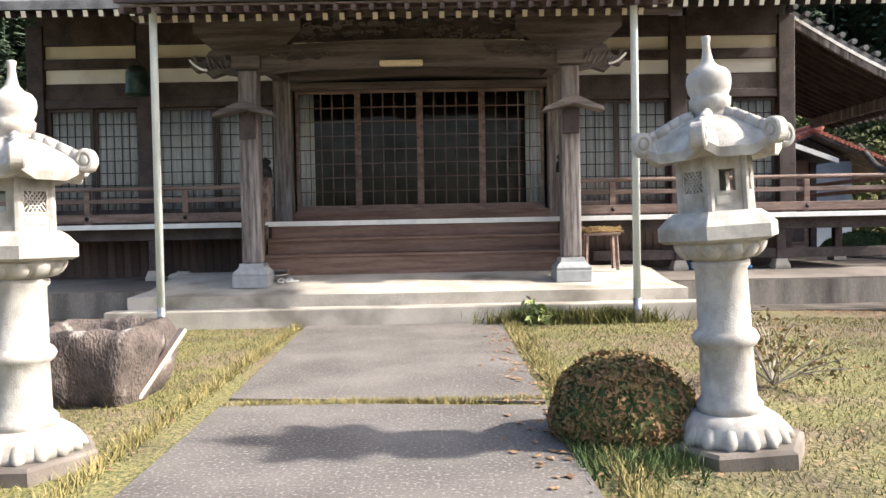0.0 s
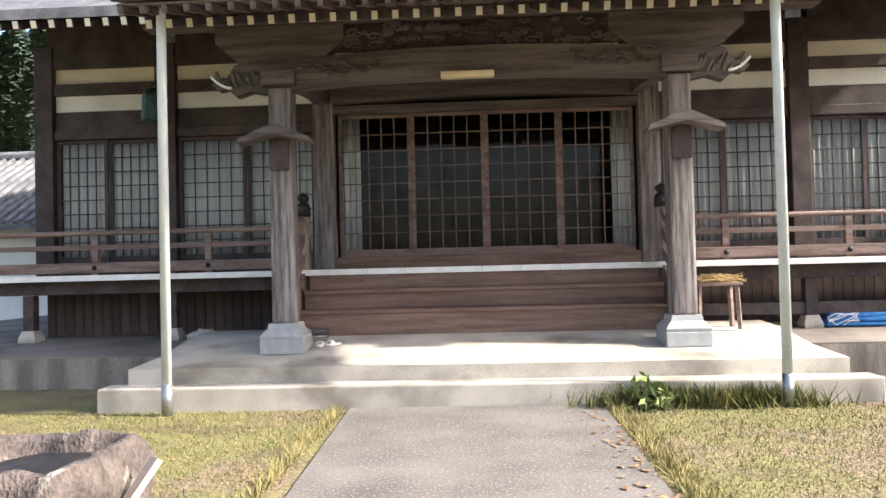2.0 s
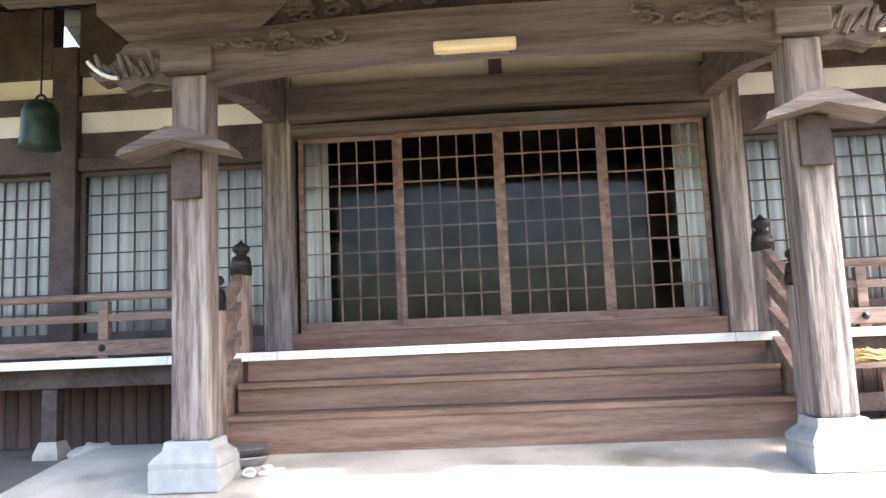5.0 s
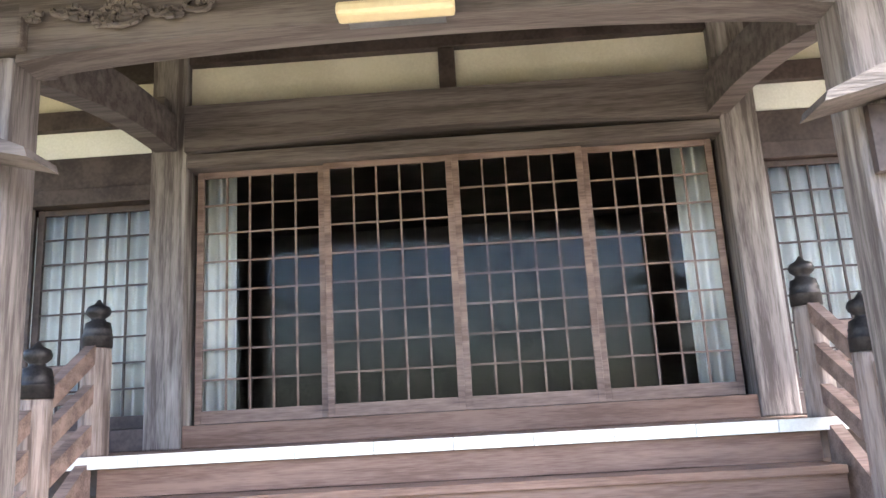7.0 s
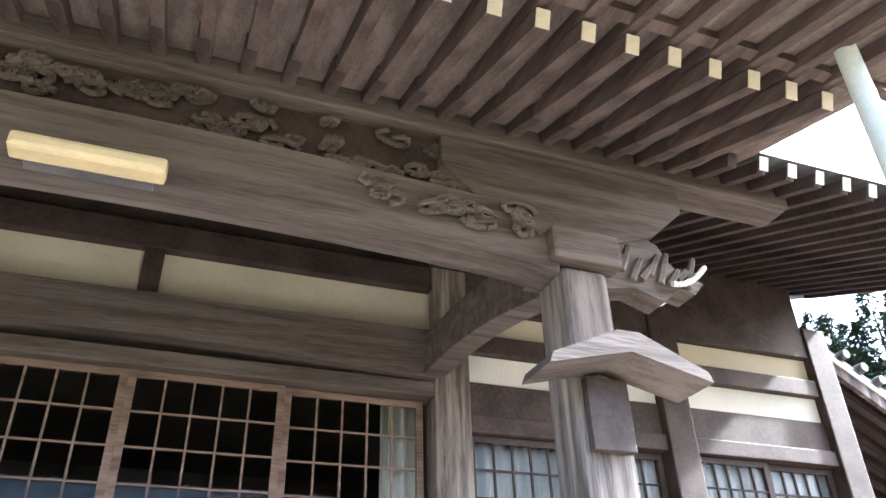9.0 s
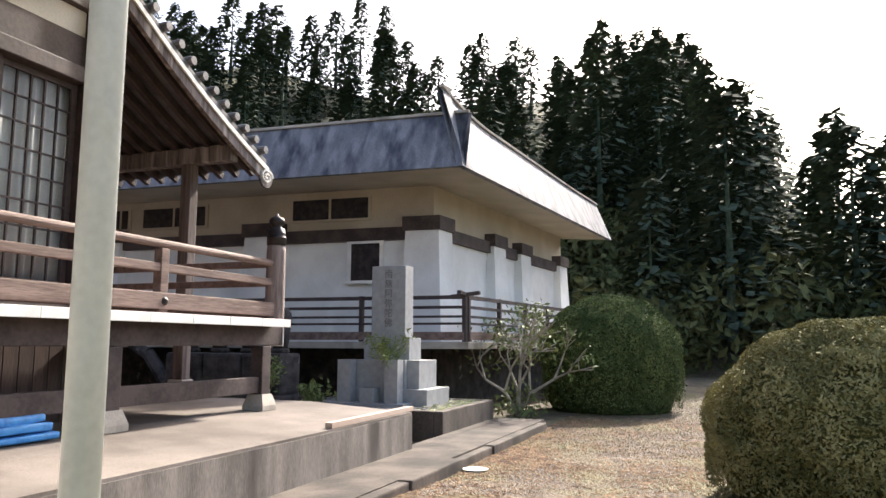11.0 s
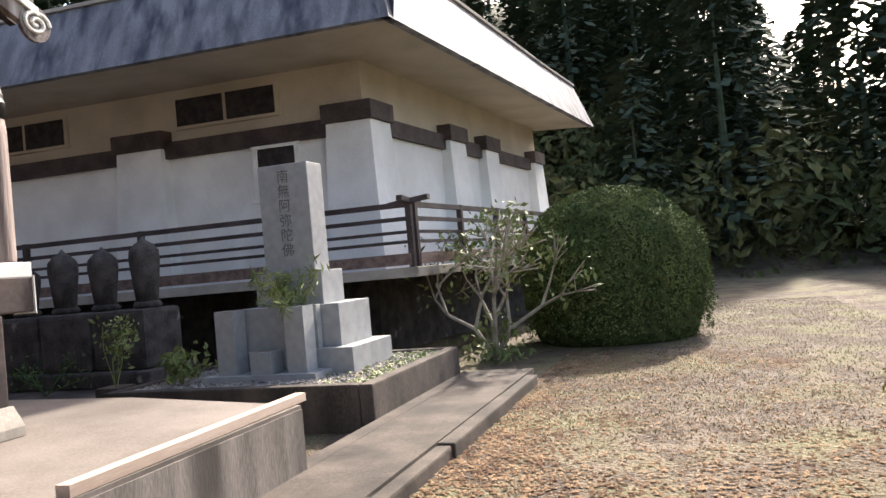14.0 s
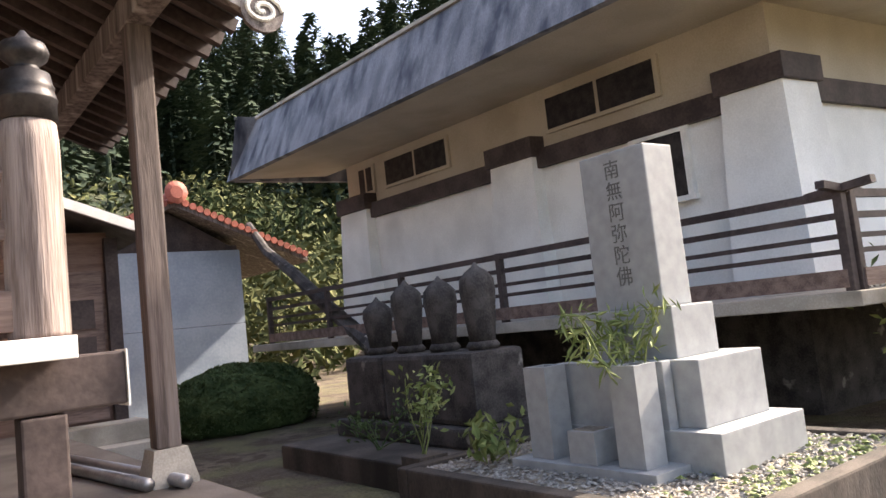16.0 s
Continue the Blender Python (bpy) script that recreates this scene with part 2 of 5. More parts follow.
forest_floor = blend(ranged(noise_node(0.35, 8).outputs[0], 0.38, 0.62), (0.018, 0.028, 0.012), (0.06, 0.065, 0.025))
l.new(blend(ranged(sx.outputs[2], 0.4, 2.0), yard, forest_floor), bs.inputs["Base Color"])
bp = n.new("ShaderNodeBump")
bp.inputs["Strength"].default_value, bp.inputs["Distance"].default_value = 0.9, 0.035
l.new(nz2.outputs[0], bp.inputs["Height"]), l.new(bp.outputs[0], bs.inputs["Normal"])

# ---- building helpers ----


def box(bm, x0, x1, y0, y1, z0, z1, bevel=0.0):
    r = bmesh.ops.create_cube(bm, size=1.0, matrix=Matrix.Translation(((x0 + x1) / 2, (y0 + y1) / 2, (z0 + z1) / 2)) @ Matrix.Diagonal((abs(x1 - x0), abs(y1 - y0), abs(z1 - z0), 1)))
    if bevel:
        vs = set(r["verts"])
        es = [e for e in bm.edges if e.verts[0] in vs and e.verts[1] in vs]
        bmesh.ops.bevel(bm, geom=es, offset=bevel, segments=2, affect="EDGES", profile=0.6)
    return r["verts"]


def boxed(x0, x1, y0, y1, z0, z1, bevel=0.0):
    bm = bmesh.new()
    box(bm, x0, x1, y0, y1, z0, z1, bevel)
    return bm


def rod(bm, p, q, r0, r1=None, seg=10):
    p, q = Vector(p), Vector(q)
    d = q - p
    m = Matrix.Translation((p + q) / 2) @ d.to_track_quat("Z", "Y").to_matrix().to_4x4()
    return bmesh.ops.create_cone(bm, cap_ends=True, segments=seg, radius1=r0, radius2=r0 if r1 is None else r1, depth=d.length, matrix=m)["verts"]


def rodded(p, q, r0, r1=None, seg=10):
    bm = bmesh.new()
    rod(bm, p, q, r0, r1, seg)
    return bm


def plank_between(bm, p, q, w, h):
    """A squared timber from p to q, w wide and h deep."""
    p, q = Vector(p), Vector(q)
    d = q - p
    m = Matrix.Translation((p + q) / 2) @ d.to_track_quat("X", "Z").to_matrix().to_4x4() @ Matrix.Diagonal((d.length, w, h, 1))
    return bmesh.ops.create_cube(bm, size=1.0, matrix=m)["verts"]


def lathe(bm, profile, seg=28, sides=None, at=(0, 0, 0), turn=0.0):
    """Turned solid from (radius, height) pairs; sides: a polygon instead of a circle."""
    k = sides or seg
    rings = []
    for r, z in profile:
        rings.append([bm.verts.new((at[0] + r * math.cos(turn + 2 * math.pi * i / k), at[1] + r * math.sin(turn + 2 * math.pi * i / k), at[2] + z)) for i in range(k)])
    for a, b in zip(rings, rings[1:]):
        for i in range(k):
            bm.faces.new((a[i], a[(i + 1) % k], b[(i + 1) % k], b[i]))
    bm.faces.new(rings[0][::-1]), bm.faces.new(rings[-1])
    return bm


def prism(bm, outline, axis, lo, hi):
    """A flat outline, pushed from lo to hi along an axis."""
    def put(u, v, w):
        return {"x": (w, u, v), "y": (u, w, v), "z": (u, v, w)}[axis]
    a = [bm.verts.new(put(u, v, lo)) for u, v in outline]
    b = [bm.verts.new(put(u, v, hi)) for u, v in outline]
    k = len(a)
    for i in range(k):
        bm.faces.new((a[i], a[(i + 1) % k], b[(i + 1) % k], b[i]))
    bm.faces.new(a[::-1]), bm.faces.new(b)
    bmesh.ops.recalc_face_normals(bm, faces=bm.faces[:])
    return bm


def mesh_of(name, bm, mat, smooth=False):
    me = bpy.data.meshes.new(name)
    bm.to_mesh(me)
    bm.free()
    me.materials.append(mat)
    if smooth:
        me.shade_smooth()
    return me


def part(name, bm, mat, parent, label="", smooth=False, at=None):
    """One mesh under a thing or a part; at: its place in the parent, where the mesh is shared."""
    me = bm if isinstance(bm, bpy.types.Mesh) else mesh_of(name, bm, mat, smooth)
    ob = new(name, me)
    ob.parent = parent
    if at is not None:
        ob.matrix_basis = at if isinstance(at, Matrix) else Matrix.Translation(at)
    if label:
        tagged(ob, label)
    return ob


def thing(name, label, category, at=(0, 0, 0), group="", kind="", turn=0.0):
    ob = new(name)
    ob.empty_display_size = 0.1
    ob.matrix_world = pose(*at, 0, 0, turn)
    return tagged(ob, label, category, group, kind)


def solid(name, bm, mat, label, category, kind="", group="", smooth=False):
    return tagged(new(name, mesh_of(name, bm, mat, smooth)), label, category, group, kind)


def scatter_mesh(name, verts, faces, mat):
    me = bpy.data.meshes.new(name)
    me.from_pydata([tuple(v) for v in verts], [], faces)
    me.materials.append(mat)
    return me


def leaf_cloud(points, normals, size, mat, name, rng, tilt=0.7, slim=0.45):
    """Many small pointed leaves at points, roughly facing outwards."""
    verts, faces = [], []
    for p, nrm in zip(points, normals):
        d = Vector(nrm) + Vector(rng.normal(0, tilt, 3))
        if d.length < 1e-3:
            continue
        d.normalize()
        u = d.orthogonal().normalized()
        u.rotate(Matrix.Rotation(rng.uniform(0, 6.28), 3, d))
        v = d.cross(u)
        s = size * rng.uniform(0.6, 1.3)
        k = len(verts)
        p = Vector(p)
        verts += [p - u * s, p + v * s * slim + d * s * 0.15, p + u * s, p - v * s * slim + d * s * 0.15]
        faces.append((k, k + 1, k + 2, k + 3))
    return scatter_mesh(name, verts, faces, mat)

# ---- ground and paving ----
XC = 0.45                              # middle line of the hall
rng = np.random.default_rng(4)


def ground_z(x, y):
    z = -0.1 * min(max((x - 5.5) / 3.0, 0), 1)
    east = 0.12 + 0.88 * min(max((y + 6) / 22.0, 0), 1)     # slope flattened towards the south-east to let in more sky light
    d = max(0, x - 32) * east + max(0, y - 34) * 0.8
    return z + min(d * 0.55, 34)


bm = bmesh.new()
xs = [-600, -150, -60, -30, -20, -14, -10, -7, -5, -3, -1.5, 0, 1.5, 3, 5, 5.5, 6, 6.5, 7, 7.5, 8, 8.5, 9, 10, 12, 14, 17, 20, 24, 28, 32, 36, 44, 56, 75, 100, 150, 600]
ys = [-600, -150, -60, -30, -12, -6, -3, 0, 2, 4, 6, 8, 9, 10, 11, 12, 14, 17, 20, 24, 29, 34, 40, 48, 60, 80, 110, 160, 600]
grid = [[bm.verts.new((x, y, ground_z(x, y) - 0.02)) for x in xs] for y in ys]
for j in range(len(ys) - 1):
    for i in range(len(xs) - 1):
        bm.faces.new((grid[j][i], grid[j][i + 1], grid[j + 1][i + 1], grid[j + 1][i]))
solid("ground", bm, GROUND, "short patchy grass and dry soil in a temple yard", "ground", "structure", smooth=True)

path = thing("path", "grey exposed-aggregate concrete path with a grassy joint", "path", kind="structure")
part("slab", prism(bmesh.new(), [(-0.5, -8), (1.44, -8), (1.53, 5.0), (-0.69, 5.3)], "z", -0.2, 0.0), ASPHALT, path)
part("slab", prism(bmesh.new(), [(-0.69, 5.42), (1.53, 5.12), (1.6, 9.49), (-0.84, 9.49)], "z", -0.2, 0.0), ASPHALT, path)

plat = thing("platform", "pale concrete platform with a lower step before the hall", "platform", kind="structure")
bm = bmesh.new()
prism(bm, [(9.81, -0.2), (9.81, 0.365), (10.6, 0.405), (11.5, 0.53), (12.2, 0.56), (12.2, -0.2)], "x", XC - 3.65, XC + 3.62)
part("upper_step", bm, CONCRETE, plat)
part("lower_step", boxed(XC - 3.83, XC + 3.8, 9.5, 9.807, -0.2, 0.215, 0.02), CONCRETE, plat)
APRON = [(11.09, -0.3), (11.09, 0.372), (12.35, 0.452), (13.2, 0.46), (24, 0.46), (24, -0.3)]
# the slabs' dark tone stands in for the shade of the roofs above
apron = thing("apron", "stained concrete apron under the veranda, darkened for roof shade, with rough front edge", "apron", kind="structure")
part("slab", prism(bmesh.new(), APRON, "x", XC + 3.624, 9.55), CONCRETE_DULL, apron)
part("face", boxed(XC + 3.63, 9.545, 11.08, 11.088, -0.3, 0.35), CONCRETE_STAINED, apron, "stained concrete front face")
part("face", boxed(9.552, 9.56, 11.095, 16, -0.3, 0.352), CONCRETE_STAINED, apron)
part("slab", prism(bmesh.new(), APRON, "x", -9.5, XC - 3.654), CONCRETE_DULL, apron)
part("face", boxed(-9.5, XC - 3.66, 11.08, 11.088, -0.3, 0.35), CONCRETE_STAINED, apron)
part("slab", boxed(XC - 3.65, XC + 3.62, 12.204, 24, -0.3, 0.46), CONCRETE, apron)
# shade along the drain slab and kerb is put into their dark colour
gutter = thing("gutter_slab", "weathered concrete drain slab with a low kerb, toned down for shade", "kerb", kind="structure")
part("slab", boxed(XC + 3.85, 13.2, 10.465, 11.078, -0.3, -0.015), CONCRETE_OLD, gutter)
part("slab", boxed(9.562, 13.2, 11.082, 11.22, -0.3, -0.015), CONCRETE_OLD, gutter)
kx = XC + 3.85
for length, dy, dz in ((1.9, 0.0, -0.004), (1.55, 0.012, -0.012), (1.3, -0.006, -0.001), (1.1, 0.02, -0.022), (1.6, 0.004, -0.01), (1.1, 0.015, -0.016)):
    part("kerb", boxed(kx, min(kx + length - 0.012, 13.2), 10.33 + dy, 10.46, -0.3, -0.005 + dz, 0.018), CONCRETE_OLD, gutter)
    kx += length

# ---- the hall ----
WALL_Y, VER_Y, VER_Z = 13.1, 12.0, 1.35
COLS = [XC - 6.4, XC - 4.55, XC - 2.23, XC + 2.45, XC + 4.55, XC + 6.41]
Z_SILL, Z_HEAD = 1.52, 3.36
hall = thing("hall", "dark timber temple hall with plaster bands and tiled roof", "temple hall", kind="structure")
for x in COLS:
    w = 0.15 if abs(x - XC) < 3 else 0.14
    part("column", boxed(x - w, x + w, WALL_Y - 0.13, WALL_Y + 0.15, VER_Z, 4.75, 0.015), WOOD_GREY if abs(x - XC) < 3 else WOOD_DARK, hall)
for a, b in zip(COLS, COLS[1:]):
    mid = a < XC < b
    x0, x1 = a + 0.15, b - 0.15
    y0, y1 = WALL_Y - 0.06, WALL_Y + 0.1
    part("sill_beam", boxed(x0, x1, y0 - 0.05, y1, VER_Z, Z_SILL, 0.01), WOOD_DARK if not mid else WOOD_BROWN, hall)
    if mid:
        part("lintel", boxed(x0, x1, y0 - 0.06, y1, 3.6, 3.72, 0.01), WOOD_BEAM, hall)
        bm = bmesh.new()
        top = [(x0 + (x1 - x0) * i / 16, 4.126) for i in range(17)]
        low = [(x1 - (x1 - x0) * i / 16, 3.724 + 0.08 * math.sin(math.pi * i / 16)) for i in range(17)]
        prism(bm, top + low, "y", y0 - 0.12, y1)
        part("rainbow_beam", bm, WOOD_BEAM, hall)
        part("plaster_band", boxed(x0, XC + 0.05, y0 + 0.03, y1, 4.13, 4.53), CREAM, hall)
        part("plaster_band", boxed(XC + 0.19, x1, y0 + 0.03, y1, 4.13, 4.53), CREAM, hall)
        part("strut", boxed(XC + 0.05, XC + 0.19, y0 - 0.04, y1, 4.13, 4.53, 0.008), WOOD_DARK, hall)
        part("upper_beam", boxed(x0, x1, y0 - 0.05, y1, 4.534, 4.75, 0.01), WOOD_DARK, hall)
        part("wall_top", boxed(x0, x1, y0 + 0.03, y1, 4.75, 5.6), WOOD_DARK, hall)
    else:
        part("lintel", boxed(x0, x1, y0 - 0.04, y1, Z_HEAD, 3.5, 0.01), WOOD_DARK, hall)
        part("head_board", boxed(x0, x1, y0, y1, 3.504, 3.78), WOOD_DARK, hall)
        part("plaster_band", boxed(x0, x1, y0 + 0.02, y1, 3.784, 4.02), PLASTER, hall, "white plaster band")
        part("tie_beam", boxed(x0, x1, y0 - 0.05, y1, 4.024, 4.19, 0.01), WOOD_DARK, hall)
        part("plaster_band", boxed(x0, x1, y0 + 0.02, y1, 4.194, 4.42), CREAM, hall, "cream plaster band")
        part("upper_beam", boxed(x0, x1, y0 - 0.05, y1, 4.424, 5.6, 0.01), WOOD_DARK, hall)
# closed sides, back and ceiling; indoor dimness put into the back and ceiling colour
part("side_wall", boxed(COLS[-1] - 0.1, COLS[-1] + 0.1, WALL_Y + 0.155, 24, 0.44, 5.6), WOOD_DARK, hall)
part("side_wall", boxed(COLS[0] - 0.1, COLS[0] + 0.1, WALL_Y + 0.155, 24, 0.44, 5.6), WOOD_DARK, hall)
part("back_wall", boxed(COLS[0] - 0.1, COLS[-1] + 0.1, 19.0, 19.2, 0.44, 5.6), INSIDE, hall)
part("inner_floor", boxed(COLS[0] + 0.1, COLS[-1] - 0.1, WALL_Y + 0.12, 19.0, 1.3, 1.5), WOOD_BROWN, hall)
part("under_wall", boxed(COLS[0], COLS[-1], WALL_Y - 0.06, WALL_Y + 0.1, 0.45, VER_Z - 0.07), WOOD_DARK, hall)
skirt = mesh_of("skirt_board", boxed(0.004, 0.136, WALL_Y - 0.085, WALL_Y - 0.062, 0.46, VER_Z - 0.07, 0.004), WOOD_SKIRT)
for i in range(int((COLS[-1] - COLS[0]) / 0.14)):
    part("skirt_board", skirt, None, hall, "dark upright board under the floor" if i == 0 else "", at=(COLS[0] + i * 0.14, 0, 0))
solid("ceiling", boxed(COLS[0] + 0.1, COLS[-1] - 0.1, WALL_Y + 0.1, 19.0, 4.5, 4.6), INSIDE, "boarded ceiling inside the hall, toned dark for the indoor dimness", "ceiling", "structure")

# the sliding lattice doors


def lattice_door(x0, x1, z0, z1, y, cols, rows, wood, name="lattice_door"):
    """A glazed sliding door: stiles, rails, a grid of thin bars and one pane."""
    d = thing(name, "glazed wooden sliding lattice door, shut", "door", (x0, y, z0), group="lattice doors of the hall", kind="structure")
    w, hgt = x1 - x0, z1 - z0
    s, kick = 0.055, 0.1
    for a in (0, w - s):
        part("stile", boxed(a, a + s, -0.018, 0.018, 0, hgt, 0.004), wood, d)
    part("bottom_rail", boxed(s, w - s, -0.016, 0.016, 0, kick, 0.004), wood, d)
    part("top_rail", boxed(s, w - s, -0.016, 0.016, hgt - 0.05, hgt, 0.004), wood, d)
    for i in range(1, cols):
        x = s + (w - 2 * s) * i / cols
        part("bar", boxed(x - 0.0075, x + 0.0075, -0.012, 0.008, kick, hgt - 0.05), wood, d)
    for j in range(1, rows):
        z = kick + (hgt - 0.05 - kick) * j / rows
        part("bar", boxed(s, w - s, -0.010, 0.006, z - 0.0075, z + 0.0075), wood, d)
    p = part("pane", boxed(s, w - s, 0.009, 0.013, kick, hgt - 0.05), GLASS, d)
    p.visible_shadow = False
    return d


def curtain(x0, x1, z0, z1, y, folds=0.11):
    bm = bmesh.new()
    k = max(8, int((x1 - x0) / 0.012))
    rows = []
    for z in (z0, z1):
        rows.append([bm.verts.new((x0 + (x1 - x0) * i / k, y + 0.03 * math.sin(2 * math.pi * i / k * (x1 - x0) / folds + math.sin(i * 0.13) * 1.5), z)) for i in range(k + 1)])
    for i in range(k):
        bm.faces.new((rows[0][i], rows[0][i + 1], rows[1][i + 1], rows[1][i]))
    ob = solid("curtain", bm, CURTAIN, "pale gathered curtain hanging behind glass doors", "curtain", group="curtains of the hall", smooth=True)
    so = ob.modifiers.new("thick", "SOLIDIFY")
    so.thickness = 0.004
    return ob


for a, b in zip(COLS, COLS[1:]):
    x0, x1 = a + 0.15, b - 0.15
    if a < XC < b:
        w = (x1 - x0 - 0.1) / 4
        for i in range(4):
            lattice_door(x0 + 0.05 + i * w, x0 + 0.05 + (i + 1) * w, Z_SILL + 0.005, 3.595, WALL_Y + (0.025 if i in (0, 3) else -0.02), 5, 8, WOOD_RAIL)
        curtain(x0 + 0.06, x0 + 0.36, Z_SILL + 0.02, 3.58, WALL_Y + 0.1)
        curtain(x1 - 0.36, x1 - 0.06, Z_SILL + 0.02, 3.58, WALL_Y + 0.1)
    else:
        w = (x1 - x0) / 2
        for i in range(2):
            lattice_door(x0 + i * w, x0 + (i + 1) * w, Z_SILL + 0.005, Z_HEAD - 0.005, WALL_Y + (0.025 if i else -0.02), 5, 8, WOOD_DARK)
        curtain(x0 + 0.02, x1 - 0.02, Z_SILL + 0.02, Z_HEAD - 0.02, WALL_Y + 0.1)

# ---- veranda, stairs, rails ----
VX0, VX1 = XC - 8.0, 8.52
veranda = thing("veranda", "timber veranda with white-painted board ends round the hall", "veranda", kind="structure")
bw = 0.5
k = int((VX1 - VX0) / bw)
bw = (VX1 - VX0) / k
deck = mesh_of("floor_board", boxed(0.003, bw - 0.003, 0.03, WALL_Y - 0.17 - VER_Y, -0.06, 0, 0.004), WOOD_BROWN)
tip = mesh_of("board_end", boxed(0.002, bw - 0.002, 0, 0.028, -0.075, 0.002, 0.004), WHITE_PAINT)
for i in range(k):
    part("floor_board", deck, None, veranda, at=(VX0 + i * bw, VER_Y, VER_Z))
    part("board_end", tip, None, veranda, "white-painted board end" if i == 0 else "", at=(VX0 + i * bw, VER_Y, VER_Z))
sidedeck = boxed(COLS[-1] + 0.155, VX1, WALL_Y - 0.16, 20, VER_Z - 0.06, VER_Z)
part("side_floor", sidedeck, WOOD_BROWN, veranda)
part("edge_beam", boxed(VX0 + 0.1, VX1 + 0.2, VER_Y + 0.22, VER_Y + 0.36, VER_Z - 0.26, VER_Z - 0.064, 0.01), WOOD_DARK, veranda)
part("beam_end", boxed(VX1 + 0.2, VX1 + 0.206, VER_Y + 0.21, VER_Y + 0.37, VER_Z - 0.27, VER_Z - 0.06), WHITE_PAINT, veranda, "white-painted beam end")
part("edge_beam", boxed(VX1 - 0.2, VX1 - 0.06, VER_Y + 0.365, 20, VER_Z - 0.26, VER_Z - 0.064, 0.01), WOOD_DARK, veranda)
foot_me = mesh_of("foot_stone", lathe(bmesh.new(), [(0.17, 0), (0.17, 0.05), (0.12, 0.16)], sides=4, turn=math.pi / 4), CONCRETE)
for x in (VX0 + 0.3, XC - 6.2, XC - 4.2, 4.75, 6.4, VX1 - 0.08):
    part("post", boxed(x - 0.075, x + 0.075, VER_Y + 0.22, VER_Y + 0.36, 0.55, VER_Z - 0.265, 0.01), WOOD_DARK, veranda)
    part("foot_stone", foot_me, None, veranda, at=(x, VER_Y + 0.29, 0.445))
for y in (14.2, 16.2):
    part("post", boxed(VX1 - 0.2, VX1 - 0.06, y, y + 0.14, 0.55, VER_Z - 0.265, 0.01), WOOD_DARK, veranda)
    part("foot_stone", foot_me, None, veranda, at=(VX1 - 0.13, y + 0.07, 0.455))
part("tie_rail", boxed(XC + 2.9, VX1 - 0.16, VER_Y + 0.25, VER_Y + 0.33, 0.62, 0.78, 0.008), WOOD_DARK, veranda)

stair = thing("stair", "wide brown wooden stair of three steps before the hall", "stair", (0, 0, 0), kind="structure")
SX0, SX1 = XC - 2.25, XC + 2.3
for i, (y, z, zl) in enumerate(((11.45, 0.845, 0.52), (11.73, 1.09, 0.85))):
    part("tread", boxed(SX0, SX1, y, y + 0.31, z - 0.05, z, 0.008), WOOD_BROWN, stair)
    part("riser", boxed(SX0, SX1, y + 0.03, y + 0.055, zl, z - 0.053), WOOD_BROWN, stair)
part("riser", boxed(SX0, SX1, 12.035, 12.06, 1.095, VER_Z - 0.08), WOOD_BROWN, stair)


def newel(at, hgt, group):
    """A round post with a black onion-shaped metal cap."""
    p = thing("newel_post", "weathered round post with a black onion-shaped metal cap", "newel post", at, group=group)
    part("shaft", lathe(bmesh.new(), [(0.096, 0), (0.098, 0.02), (0.096, hgt - 0.4), (0.09, hgt - 0.33), (0.08, hgt - 0.321)], 24), NEWEL, p, smooth=True)
    prof = [(0.098, 0), (0.098, 0.07), (0.102, 0.075), (0.098, 0.08), (0.09, 0.11), (0.094, 0.12), (0.088, 0.13), (0.08, 0.17), (0.05, 0.185), (0.045, 0.2), (0.075, 0.225), (0.082, 0.25), (0.07, 0.28), (0.03, 0.3), (0.008, 0.33)]
    part("cap", lathe(bmesh.new(), prof, 20, at=(0, 0, hgt - 0.32)), IRON, p, "black metal cap", smooth=True)
    return p


for s, x in ((-1, SX0 - 0.09), (1, SX1 + 0.09)):
    newel((x, 11.45, 0.52), 2.03 - 0.52, "newel posts of the stair")
    newel((x, 12.14, VER_Z), 2.38 - VER_Z, "newel posts of the stair")
    rail = thing("stair_rail", "sloping wooden stair rail with three bars", "stair rail", group="stair rails")
    for dz in (0.0, -0.26, -0.52):
        bm = bmesh.new()
        plank_between(bm, (x, 11.0, 1.36 + dz * 0.75), (x, 12.12, 2.05 + dz), 0.07, 0.11)
        part("bar", bm, WOOD_RAIL, rail)
    part("string_board", prism(bmesh.new(), [(11.2, 0.48), (11.2, 0.75), (12.05, 1.34), (12.05, 0.9), (11.6, 0.5)], "x", x - 0.04, x + 0.04), WOOD_RAIL, rail)


